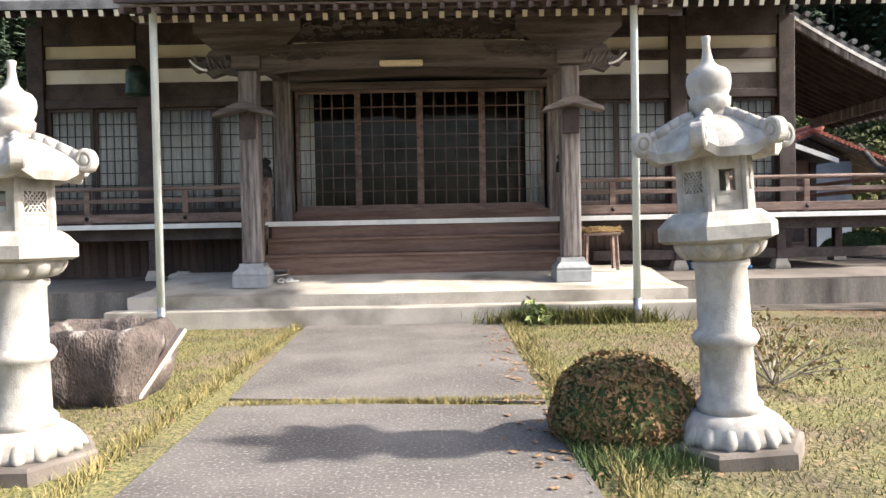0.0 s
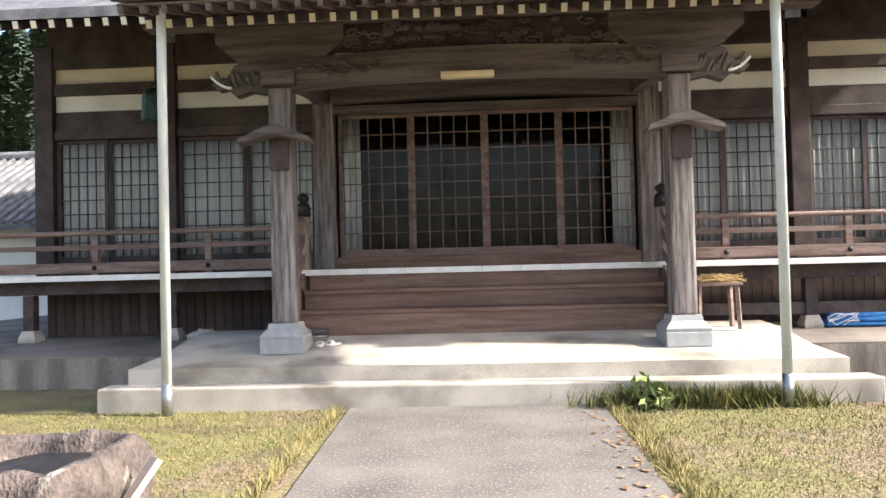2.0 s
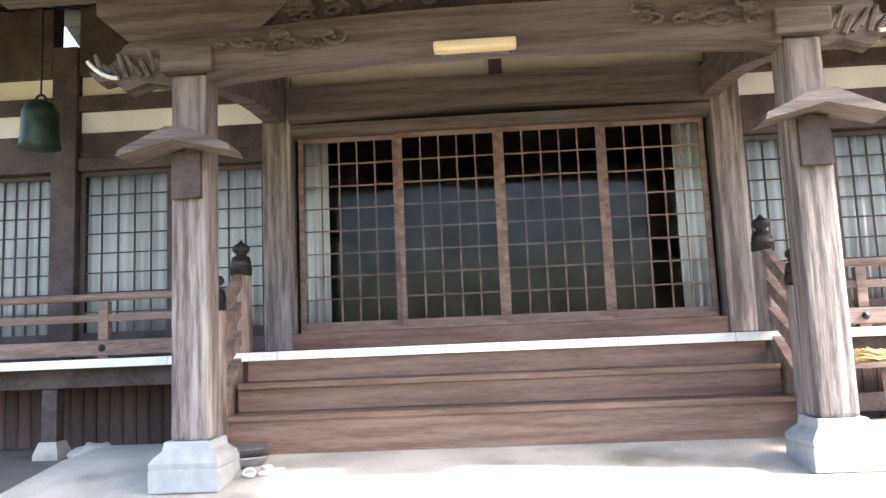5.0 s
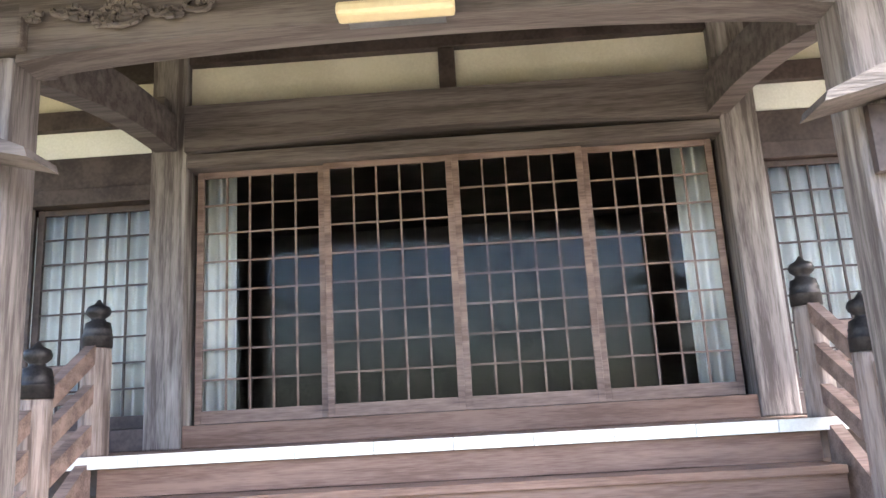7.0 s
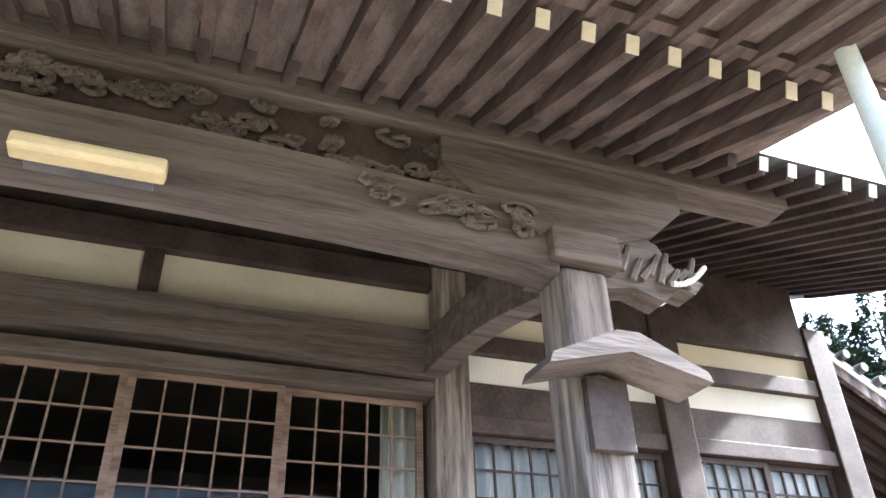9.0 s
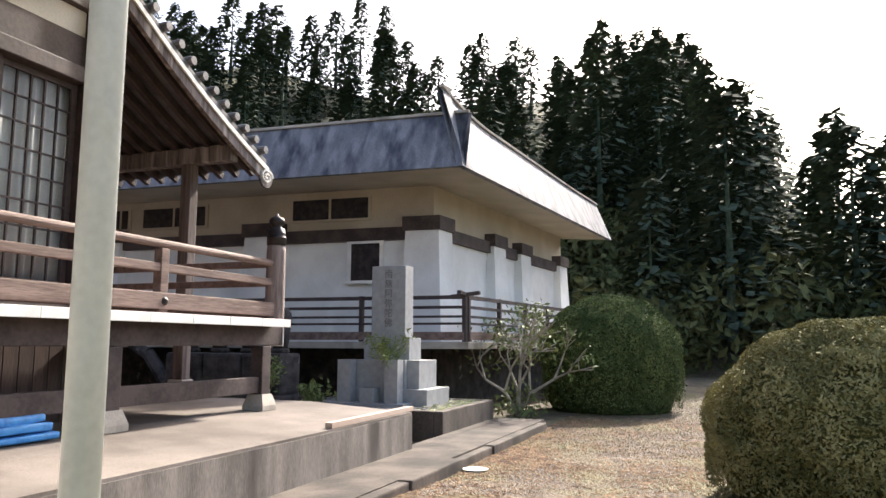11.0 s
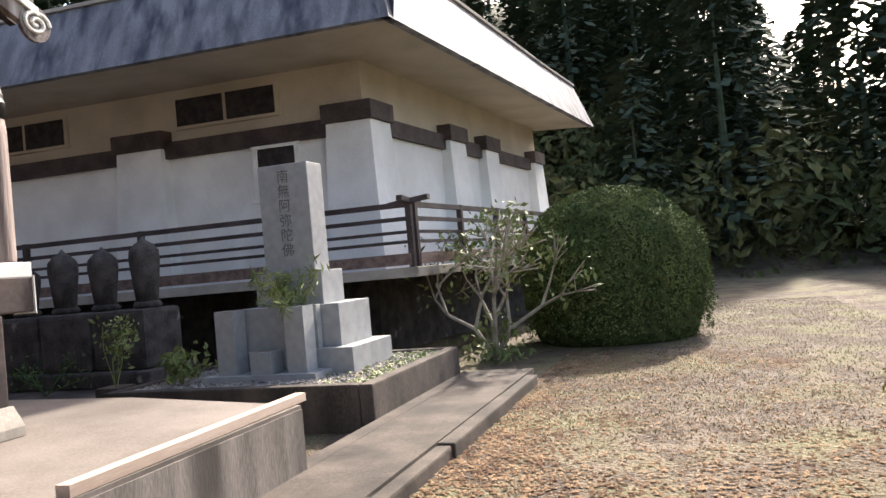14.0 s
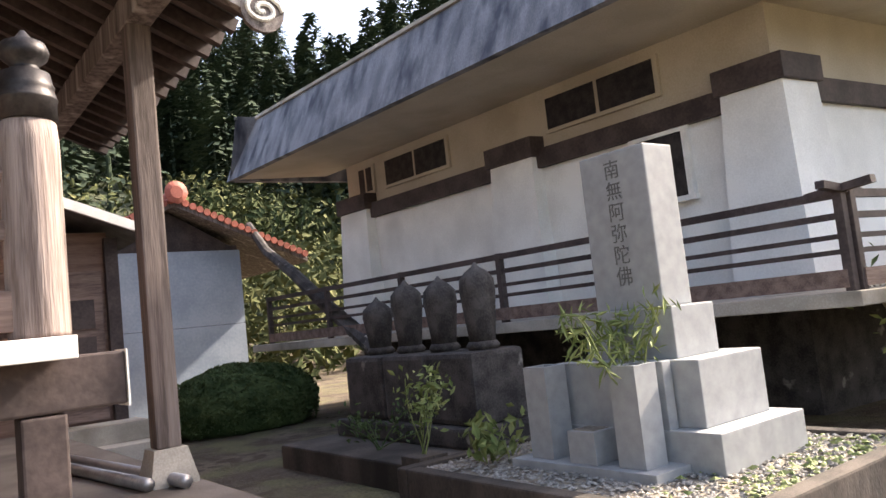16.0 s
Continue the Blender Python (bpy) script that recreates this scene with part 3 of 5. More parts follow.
def veranda_rail(x0, x1, y):
    r = thing("veranda_rail", "weathered wooden veranda railing with round top rail", "railing", group="veranda railings", kind="structure")
    part("top_rail", rodded((x0, y, VER_Z + 0.57), (x1, y, VER_Z + 0.57), 0.035, seg=12), WOOD_RAIL, r, smooth=False)
    part("mid_rail", boxed(x0, x1, y - 0.03, y + 0.03, VER_Z + 0.34, VER_Z + 0.41, 0.008), WOOD_RAIL, r)
    part("base_rail", boxed(x0, x1, y - 0.05, y + 0.05, VER_Z + 0.03, VER_Z + 0.17, 0.01), WOOD_RAIL, r)
    first = 3.64 if x0 > 0 else -6.3
    for i in range(4):
        x = first + 1.56 * i
        if not x0 + 0.1 < x < x1 - 0.1:
            continue
        part("post", boxed(x - 0.045, x + 0.045, y - 0.04, y + 0.04, VER_Z + 0.174, VER_Z + 0.53, 0.006), WOOD_RAIL, r)
        part("block", boxed(x - 0.05, x + 0.05, y - 0.04, y + 0.04, VER_Z, VER_Z + 0.03), WOOD_RAIL, r)
        part("peg", lathe(bmesh.new(), [(0.035, 0), (0.035, 0.012), (0.01, 0.03)], 12), IRON, r, "iron boss", at=pose(x, y - 0.045, VER_Z + 0.1, 90, 0, 0))
    return r


veranda_rail(VX0 + 0.2, SX0 - 0.18, VER_Y + 0.14)
veranda_rail(SX1 + 0.18, VX1 - 0.17, VER_Y + 0.14)
newel((VX1 - 0.09, VER_Y + 0.14, VER_Z), 1.08, "newel posts of the veranda")
side = thing("veranda_rail", "weathered wooden railing along the hall's side", "railing", group="veranda railings", kind="structure")
for z, h in ((0.535, 0.07), (0.34, 0.07), (0.03, 0.14)):
    part("rail", boxed(VX1 - 0.13, VX1 - 0.06, VER_Y + 0.24, 19.5, VER_Z + z, VER_Z + z + h, 0.01), WOOD_RAIL, side)

# ---- porch ----
CXL, CXR, CY = XC - 2.25, XC + 2.28, 10.82
for x in (CXL, CXR):
    p = thing("porch_column", "weathered square timber column on a stone plinth", "column", (x, CY, 0.41), group="porch columns", kind="structure")
    part("plinth", boxed(-0.25, 0.25, -0.25, 0.25, 0, 0.16, 0.01), GRANITE_GREY, p, "grey granite plinth")
    part("cushion", lathe(bmesh.new(), [(0.34, 0.16), (0.35, 0.2), (0.31, 0.24), (0.25, 0.28), (0.235, 0.34)], sides=4, turn=math.pi / 4), GRANITE_GREY, p)
    part("shaft", boxed(-0.135, 0.135, -0.135, 0.135, 0.34, 3.05, 0.03), WOOD_GREY, p)

porch = thing("porch_frame", "carved timber porch frame with curved beam", "porch", kind="structure")
bm = bmesh.new()
N = 24
x0, x1 = CXL + 0.14, CXR - 0.14
low = [(x0 + (x1 - x0) * i / N, 3.42 + 0.1 * math.sin(math.pi * i / N) ** 0.6) for i in range(N + 1)]
top = [(x1 - (x1 - x0) * i / N, 3.78 + 0.08 * math.sin(math.pi * i / N)) for i in range(N + 1)]
part("rainbow_beam", prism(bm, low + top, "y", CY - 0.13, CY + 0.09), WOOD_BEAM, porch)
part("purlin", boxed(CXL - 1.6, CXR + 1.6, CY - 0.12, CY + 0.12, 4.2, 4.42, 0.015), WOOD_BEAM, porch)
part("back_board", boxed(CXL + 0.15, CXR - 0.15, CY - 0.02, CY + 0.02, 3.87, 4.196), WOOD_DARK, porch)
# relief carving between the beams: waves and clouds
crng = random.Random(11)
for i in range(120):
    bm = bmesh.new()
    cx, cz = (crng.uniform(CXL + 0.35, CXR - 0.35) if i < 90 else crng.choice((CXL + 0.7, CXR - 0.7)) + crng.uniform(-0.45, 0.45)), crng.uniform(3.88, 4.15) if i < 90 else crng.uniform(3.6, 3.75)
    r = crng.uniform(0.05, 0.13)
    pts = [Vector((cx + r * (1 - s / 14) * math.cos(s * 0.62 + i), CY - (0.04 if i < 90 else 0.15) - 0.03 * crng.random(), cz + r * 0.42 * (1 - s / 14) * math.sin(s * 0.62 + i))) for s in range(13)]
    for p, q in zip(pts, pts[1:]):
        rod(bm, p, q, 0.018, 0.014, 6)
    part("carving", bm, WOOD_BEAM, porch)
for s, x in ((-1, CXL), (1, CXR)):
    part("bracket_block", boxed(x - 0.2, x + 0.2, CY - 0.2, CY + 0.2, 3.47, 3.66, 0.02), WOOD_BEAM, porch)
    part("bracket_arm", prism(bmesh.new(), [(x - 0.75, 4.19), (x - 0.75, 4.0), (x - 0.5, 3.78), (x - 0.2, 3.67), (x + 0.2, 3.67), (x + 0.5, 3.78), (x + 0.75, 4.0), (x + 0.75, 4.19)], "y", CY - 0.09, CY + 0.09), WOOD_BEAM, porch)
    # beast-headed nose, kept as a plain curled shape
    bm = bmesh.new()
    prof = [(0.0, 3.52), (0.22, 3.56), (0.42, 3.5), (0.55, 3.6), (0.66, 3.58), (0.74, 3.66), (0.6, 3.7), (0.52, 3.74), (0.44, 3.86), (0.3, 3.92), (0.12, 3.9), (0.0, 3.86)]
    prism(bm, [(x + s * (0.14 + u * 0.9), v - 0.12) for u, v in prof], "y", CY - 0.08, CY + 0.08)
    for kx in range(9):
        rod(bm, (x + s * (0.2 + 0.06 * kx), CY - 0.09, 3.5 + 0.03 * math.sin(kx * 2)), (x + s * (0.26 + 0.06 * kx), CY - 0.11, 3.62 + 0.06 * math.sin(kx * 1.7)), 0.025, 0.018, 6)
    part("beam_nose", bm, WOOD_BEAM, porch, "carved curling beam end")
    for dy in (-0.13, 0.13):
        bm = bmesh.new()
        tusk = [(x + s * (0.55 + 0.035 * k), CY + dy, 3.47 + 0.012 * k * k * 0.25) for k in range(8)]
        for p, q in zip(tusk, tusk[1:]):
            rod(bm, p, q, 0.018, 0.015, 6)
        part("tusk", bm, WHITE_PAINT, porch, "pale carved tusk")
    # shrimp beams back to the hall wall
    bm = bmesh.new()
    prev = None
    for i in range(11):
        u = i / 10
        p = (x, CY + 0.16 + u * (WALL_Y - 0.3 - CY), 3.6 + 0.07 * math.sin(math.pi * u) + 0.3 * u)
        if prev:
            plank_between(bm, prev, p, 0.18, 0.3)
        prev = p
    part("tie_beam", bm, WOOD_BEAM, porch)
    # curved struts beside the hall's columns
    part("corbel", prism(bmesh.new(), [(x + s * -0.02, 3.75), (x + s * 0.05, 3.95), (x + s * 0.3, 4.15), (x + s * 0.5, 4.2), (x + s * -0.02, 4.2)], "y", WALL_Y - 0.24, WALL_Y - 0.14), WOOD_BEAM, porch)
lampb = thing("porch_lamp", "long cream plastic lamp under the porch beam", "lamp", (0.37, CY - 0.25, 3.49))
part("cover", boxed(-0.3, 0.3, -0.055, 0.055, -0.03, 0.045, 0.022), LAMP_SHADE, lampb, "cream translucent cover")
part("mount", boxed(-0.25, 0.25, 0.06, 0.12, -0.02, 0.04), STEEL, lampb)
for s, x in ((-1, CXL), (1, CXR)):
    lan = thing("notice_roof", "small weathered wooden hood on a porch column", "wooden hood", (x - 0.0, CY - 0.14, 2.78), group="hoods on the porch columns")
    bm = bmesh.new()
    prism(bm, [(-0.42, 0.0), (-0.4, 0.05), (-0.06, 0.2), (0.06, 0.2), (0.4, 0.05), (0.42, 0.0), (0.0, 0.1)], "y", -0.28, -0.002)
    part("hood", bm, WOOD_BEAM, lan)
    part("board", boxed(-0.11, 0.11, -0.05, -0.004, -0.28, 0.06, 0.005), WOOD_DARK, lan)

# ---- roofs ----
roof = thing("hall_roof", "grey tiled hall roof with rows of rafters under the eaves", "roof", kind="structure")
EY, EX0, EX1, EZ = 10.35, XC - 7.2, 7.62, 4.22
def roof_z(y):
    return EZ + (y - EY) * 0.4
bm = bmesh.new()
prism(bm, [(EY, EZ + 0.03), (EY, EZ + 0.15), (17.5, EZ + 4.4), (24.6, EZ + 0.15), (24.6, EZ + 0.03), (17.5, EZ + 2.89)], "x", EX0, EX1)
part("covering", bm, TILE, roof)
KX0, KX1, KY, KZ = XC - 3.35, XC + 3.35, 8.95, 3.86
bm = bmesh.new()
prism(bm, [(KY, KZ + 0.03), (KY, KZ + 0.16), (EY + 0.3, roof_z(EY + 0.3) + 0.16), (EY + 0.3, roof_z(EY + 0.3) + 0.02)], "x", KX0, KX1)
part("porch_covering", bm, TILE, roof)
bm = bmesh.new()
plank_between(bm, (0, WALL_Y + 0.1, roof_z(WALL_Y) + 0.0), (0, EY + 0.05, EZ - 0.03), 0.06, 0.08)
raft = mesh_of("rafter", bm, WOOD_DARK)
bm = bmesh.new()
plank_between(bm, (0, 11.2, 4.5), (0, 9.6, 3.885), 0.06, 0.08)
raftk = mesh_of("porch_rafter", bm, WOOD_RAFTER)
bm = bmesh.new()
plank_between(bm, (0, 10.3, 4.18), (0, KY + 0.03, KZ - 0.045), 0.055, 0.07)
raftf = mesh_of("flying_rafter", bm, WOOD_RAFTER)
tipm = mesh_of("rafter_end", boxed(-0.031, 0.031, -0.006, 0, -0.042, 0.042), CREAM)
sp = 0.209
for i in range(int((EX1 - EX0 - 0.2) / sp)):
    x = EX0 + 0.15 + i * sp
    part("rafter", raft, None, roof, at=(x, 0, 0))
    if not KX0 < x < KX1:
        part("rafter_end", tipm, None, roof, "white-painted rafter end" if i == 0 else "", at=pose(x, EY + 0.03, EZ - 0.02, 20, 0, 0))
for i in range(int((KX1 - KX0 - 0.1) / sp)):
    x = KX0 + 0.072 + i * sp
    part("porch_rafter", raftk, None, roof, at=(x, 0, 0))
    part("rafter_end", tipm, None, roof, at=pose(x, 9.595, 3.88, 20, 0, 0))
    part("flying_rafter", raftf, None, roof, at=(x, 0, 0))
part("soffit_board", prism(bmesh.new(), [(9.0, 3.865), (10.6, 4.3), (11.7, 4.72), (11.7, 4.74), (10.6, 4.32), (9.0, 3.885)], "x", KX0 + 0.02, KX1 - 0.02), PALE_BOARD, roof)
part("fascia_batten", boxed(KX0, KX1, 9.5, 9.56, 3.955, 4.0), WOOD_RAFTER, roof)
part("eave_board", boxed(KX0, KX1, KY - 0.02, KY + 0.04, KZ + 0.035, KZ + 0.1), WOOD_DARK, roof)
endtile = mesh_of("eave_tile", lathe(bmesh.new(), [(0.075, 0), (0.075, 0.3)], 12), TILE)
for i in range(int((KX1 - KX0) / 0.27)):
    part("eave_tile", endtile, None, roof, at=pose(KX0 + 0.14 + i * 0.27, KY - 0.05, KZ + 0.19, -68, 0, 0))
for i in range(int((24 - EY) / 0.27)):
    y = EY + i * 0.27
    part("eave_tile", endtile, None, roof, at=pose(EX1 + 0.05, y, roof_z(min(y, 35 - y)) + 0.2 * 1 if y < 17.5 else roof_z(35 - y) + 0.2, 0, -90, 0)) if y < 14 else None

# side roof on a post, descending to the east
sroof = thing("side_roof", "tiled side roof with a carved white-edged barge board", "roof", kind="structure")
SRX0, SRX1, SRY0, SRY1 = 7.05, 9.92, 13.3, 17.2
def sr_z(x):
    u = (x - SRX0) / (SRX1 - SRX0)
    return 4.85 - 1.5 * u - 0.1 * math.sin(math.pi * u)
NN = 10
upx = [SRX0 + (SRX1 - SRX0) * i / NN for i in range(NN + 1)]
bm = bmesh.new()
prism(bm, [(x, sr_z(x) + 0.1) for x in upx] + [(x, sr_z(x)) for x in upx[::-1]], "y", SRY0, SRY1)
part("covering", bm, TILE, sroof)
bm = bmesh.new()
prism(bm, [(x, sr_z(x) - 0.004) for x in upx] + [(x, sr_z(x) - 0.2) for x in upx[::-1]], "y", SRY0 - 0.02, SRY0 + 0.04)
part("barge_board", bm, WOOD_GREY, sroof, "weathered barge board")
bm = bmesh.new()
prism(bm, [(x, sr_z(x) - 0.01) for x in upx] + [(x, sr_z(x) - 0.07) for x in upx[::-1]], "y", SRY0 - 0.045, SRY0 - 0.024)
part("barge_trim", bm, WHITE_PAINT, sroof, "white-painted moulding")
bead = mesh_of("edge_tile", lathe(bmesh.new(), [(0.05, 0), (0.055, 0.05), (0.05, 0.16)], 10), TILE)
for i in range(14):
    x = SRX0 + 0.1 + i * (SRX1 - SRX0 - 0.1) / 13.5
    part("edge_tile", bead, None, sroof, at=pose(x, SRY0 - 0.06, sr_z(x) + 0.16, -90, 0, 0))
bm = bmesh.new()
curl = [Vector((SRX1 - 0.02 + 0.13 * math.cos(a * 0.5) * (1 - a / 26), SRY0 - 0.03, sr_z(SRX1) - 0.13 + 0.1 * math.sin(a * 0.5) * (1 - a / 26))) for a in range(24)]
for p, q in zip(curl, curl[1:]):
    rod(bm, p, q, 0.016, 0.016, 6)
part("end_scroll", bm, WHITE_PAINT, sroof, "white-painted carved scroll")
part("scroll_board", lathe(bmesh.new(), [(0.14, 0), (0.14, 0.03)], 18), WOOD_GREY, sroof, at=pose(SRX1 - 0.02, SRY0 + 0.005, sr_z(SRX1) - 0.13, 90, 0, 0))
for j in range(16):
    y = SRY0 + 0.2 + j * 0.24
    bm = bmesh.new()
    for a, b in zip(upx, upx[1:]):
        plank_between(bm, (a, y, sr_z(a) - 0.06), (b, y, sr_z(b) - 0.06), 0.06, 0.09)
    part("rafter", bm, WOOD_DARK, sroof)
part("purlin", boxed(9.30, 9.46, SRY0 + 0.1, SRY1 - 0.1, 3.32, 3.52, 0.01), WOOD_GREY, sroof)
spost = thing("side_post", "weathered timber post on a stone foot carrying the side roof", "post", (9.38, 14.05, 0.455), kind="structure")
part("foot_stone", lathe(bmesh.new(), [(0.2, 0), (0.2, 0.03), (0.14, 0.22)], sides=4, turn=math.pi / 4), CONCRETE, spost)
part("shaft", boxed(-0.075, 0.075, -0.075, 0.075, 0.22, 2.87, 0.015), WOOD_POST, spost)

# ---- the yard ----
for x, y in ((-2.59, 9.33), (3.278, 9.322)):
    p = thing("flagpole", "tall slim pale-painted steel flagpole in the grass", "flagpole", (x, y, -0.03), group="flagpoles")
    part("shaft", rodded((0, 0, 0), (0, 0, 9.0), 0.048, 0.043, 20), POLE, p, smooth=True)
    part("sleeve", rodded((0, 0, 0), (0, 0, 0.32), 0.053, 0.053, 20), STEEL, p, "grey sleeve at the foot", smooth=True)


def stone_lantern(at, label):
    p = thing("stone_lantern", label, "stone lantern", at, group="stone lanterns by the path")
    part("ground_stone", lathe(bmesh.new(), [(0.62, -0.05), (0.62, 0.06), (0.58, 0.08)], sides=6), CONCRETE_DULL, p, "soil-stained base stone")
    bm = bmesh.new()
    lathe(bm, [(0.44, 0.08), (0.45, 0.12), (0.4, 0.2), (0.31, 0.25)], 32)
    part("foot", bm, GRANITE, p, smooth=True)
    bm = bmesh.new()
    for i in range(16):
        a = 2 * math.pi * i / 16
        bmesh.ops.create_uvsphere(bm, u_segments=8, v_segments=5, radius=1, matrix=Matrix.Rotation(a, 4, "Z") @ Matrix.Translation((0.385, 0, 0.15)) @ Matrix.Rotation(radians(35), 4, "Y") @ Matrix.Diagonal((0.13, 0.075, 0.05, 1)))
    part("petal_ring", bm, GRANITE, p, "carved lotus petals", smooth=True)
    prof = [(0.27, 0.25), (0.27, 0.3), (0.225, 0.34), (0.215, 0.66), (0.25, 0.68), (0.275, 0.72), (0.25, 0.76), (0.215, 0.78), (0.21, 1.16), (0.235, 1.18), (0.235, 1.21), (0.22, 1.22)]
    part("shaft", lathe(bmesh.new(), prof, 36), GRANITE, p, smooth=True)
    part("collar", lathe(bmesh.new(), [(0.22, 1.22), (0.3, 1.26), (0.36, 1.32), (0.37, 1.34)], 32), GRANITE, p, smooth=True)
    bm = bmesh.new()
    for i in range(12):
        bmesh.ops.create_uvsphere(bm, u_segments=8, v_segments=5, radius=1, matrix=Matrix.Rotation(math.pi / 6 * i, 4, "Z") @ Matrix.Translation((0.315, 0, 1.285)) @ Matrix.Rotation(radians(-40), 4, "Y") @ Matrix.Diagonal((0.08, 0.075, 0.035, 1)))
    part("petal_ring", bm, GRANITE, p, smooth=True)
    part("table", lathe(bmesh.new(), [(0.46, 1.34), (0.51, 1.36), (0.51, 1.44), (0.47, 1.47), (0.43, 1.5), (0.37, 1.53)], sides=6), GRANITE, p)
    # fire box with open windows and lattices
    fire = part("fire_box", lathe(bmesh.new(), [(0.3, 1.5), (0.31, 1.515), (0.31, 1.535), (0.29, 1.545)], sides=6), GRANITE, p)
    for i in range(6):
        a = math.pi / 3 * i
        c, z0 = Vector((0.29 * math.cos(a), 0.29 * math.sin(a), 0)), Vector((0, 0, 1.53))
        part("corner_post", rodded(c + z0, c + z0 + Vector((0, 0, 0.34)), 0.04, 0.035, 8), GRANITE, fire)
    for i in range(6):
        # a window in every second face, a wider lattice opening in the others
        jamb = 0.08 if i % 2 == 0 else 0.05
        turn = Matrix.Rotation(math.pi / 3 * i + math.pi / 6, 4, "Z")
        bm = bmesh.new()
        for u, z, wd, hh, out, dp in ((0, 1.592, 0.29, 0.124, 0.241, 0.05), (0, 1.828, 0.29, 0.084, 0.241, 0.05), (0.145 - jamb / 2, 1.72, jamb, 0.132, 0.241, 0.05),
                                      (jamb / 2 - 0.145, 1.72, jamb, 0.132, 0.241, 0.05), (0, 1.6, 0.19, 0.05, 0.262, 0.02), (0, 1.645, 0.23, 0.014, 0.263, 0.02)):
            bmesh.ops.create_cube(bm, size=1, matrix=turn @ Matrix.Translation((out, u, z)) @ Matrix.Diagonal((dp, wd, hh, 1)))
        part("wall_panel", bm, GRANITE, fire)
    for i in range(6):
        a = math.pi / 3 * i + math.pi / 6
        if i % 2:
            bm = bmesh.new()
            M = Matrix.Rotation(a, 4, "Z") @ Matrix.Translation((0.25, 0, 1.72))
            for u in range(-2, 3):
                for sgn in (1, -1):
                    b = bmesh.ops.create_cube(bm, size=1, matrix=M @ Matrix.Translation((0, u * 0.036, 0)) @ Matrix.Rotation(radians(45 * sgn), 4, "X") @ Matrix.Diagonal((0.014, 0.012, 0.18, 1)))
            part("lattice", bm, GRANITE, fire, "carved lattice panel")
    # roof: six curved faces, up-curled corners
    bm = bmesh.new()
    rings = []
    for u in (0, 0.25, 0.5, 0.75, 1.0):
        ring = []
        for i in range(24):
            a = 2 * math.pi * i / 24
            corner = max(0, math.cos(6 * a)) ** 2
            r = (0.16 + 0.36 * u) * (1 + 0.18 * corner * u)
            z = 2.13 - 0.2 * u ** 1.7 - 0.02 * u + 0.07 * corner * u ** 3
            ring.append(bm.verts.new((r * math.cos(a), r * math.sin(a), z)))
        rings.append(ring)
    under = [bm.verts.new((v.co.x * 0.97, v.co.y * 0.97, v.co.z - 0.06)) for v in rings[-1]]
    core = [bm.verts.new((0.3 * math.cos(2 * math.pi * i / 24), 0.3 * math.sin(2 * math.pi * i / 24), 1.87)) for i in range(24)]
    for a, b in zip(rings + [under], rings[1:] + [under, core]):
        for i in range(24):
            bm.faces.new((a[i], a[(i + 1) % 24], b[(i + 1) % 24], b[i]))
    bm.faces.new(rings[0][::-1]), bm.faces.new(core)
    bmesh.ops.remove_doubles(bm, verts=bm.verts, dist=0.0005)
    bmesh.ops.recalc_face_normals(bm, faces=bm.faces[:])
    cover = part("roof", bm, GRANITE, p, "swept stone roof")
    curl_mesh = mesh_of("curled_corner", lathe(bmesh.new(), [(0.012, -0.068), (0.026, -0.066), (0.034, -0.052), (0.042, -0.052), (0.052, -0.062), (0.07, -0.058), (0.08, -0.044), (0.08, 0.044), (0.07, 0.058), (0.052, 0.062), (0.042, 0.052), (0.034, 0.052), (0.026, 0.066), (0.012, 0.068)], 20), GRANITE)
    for i in range(6):
        a = math.pi / 3 * i
        part("curled_corner", curl_mesh, None, cover, at=pose(0.6 * math.cos(a), 0.6 * math.sin(a), 1.985, 90, 0, 60 * i))
        bm = bmesh.new()
        m = Matrix.Rotation(a, 3, "Z")
        rib = [m @ Vector((0.16 + 0.36 * u + 0.08 * u * u, 0, 2.135 - 0.2 * u ** 1.7 - 0.02 * u + 0.07 * u ** 3)) for u in (0.0, 0.25, 0.5, 0.75, 1.0)]
        for q, r in zip(rib, rib[1:]):
            rod(bm, q, r, 0.045, 0.045, 8)
        part("roof_rib", bm, GRANITE, cover, smooth=True)
    prof = [(0.15, 2.09), (0.155, 2.12), (0.12, 2.15), (0.14, 2.17), (0.165, 2.2), (0.17, 2.245), (0.155, 2.255), (0.15, 2.265), (0.172, 2.3), (0.182, 2.35), (0.175, 2.395), (0.145, 2.43), (0.09, 2.45), (0.055, 2.48), (0.038, 2.53), (0.03, 2.59), (0.038, 2.63), (0.036, 2.645), (0.004, 2.647)]
    part("finial", lathe(bmesh.new(), prof, 28), GRANITE, p, "jewel-shaped finial", smooth=True)
    return p


for at, words in (((2.35, 3.97, 0.0), "pale granite stone lantern with swept roof and lotus foot"), ((-1.36, 3.97, 0.0), "pale granite stone lantern with a lattice fire box")):
    lantern = stone_lantern(at, words)
    lantern.scale = (0.62, 0.62, 0.815 if at[0] > 0 else 0.79)
    if at[0] > 0:
        lantern.rotation_euler = (0, radians(-3.2), 0)     # leans a little towards the path


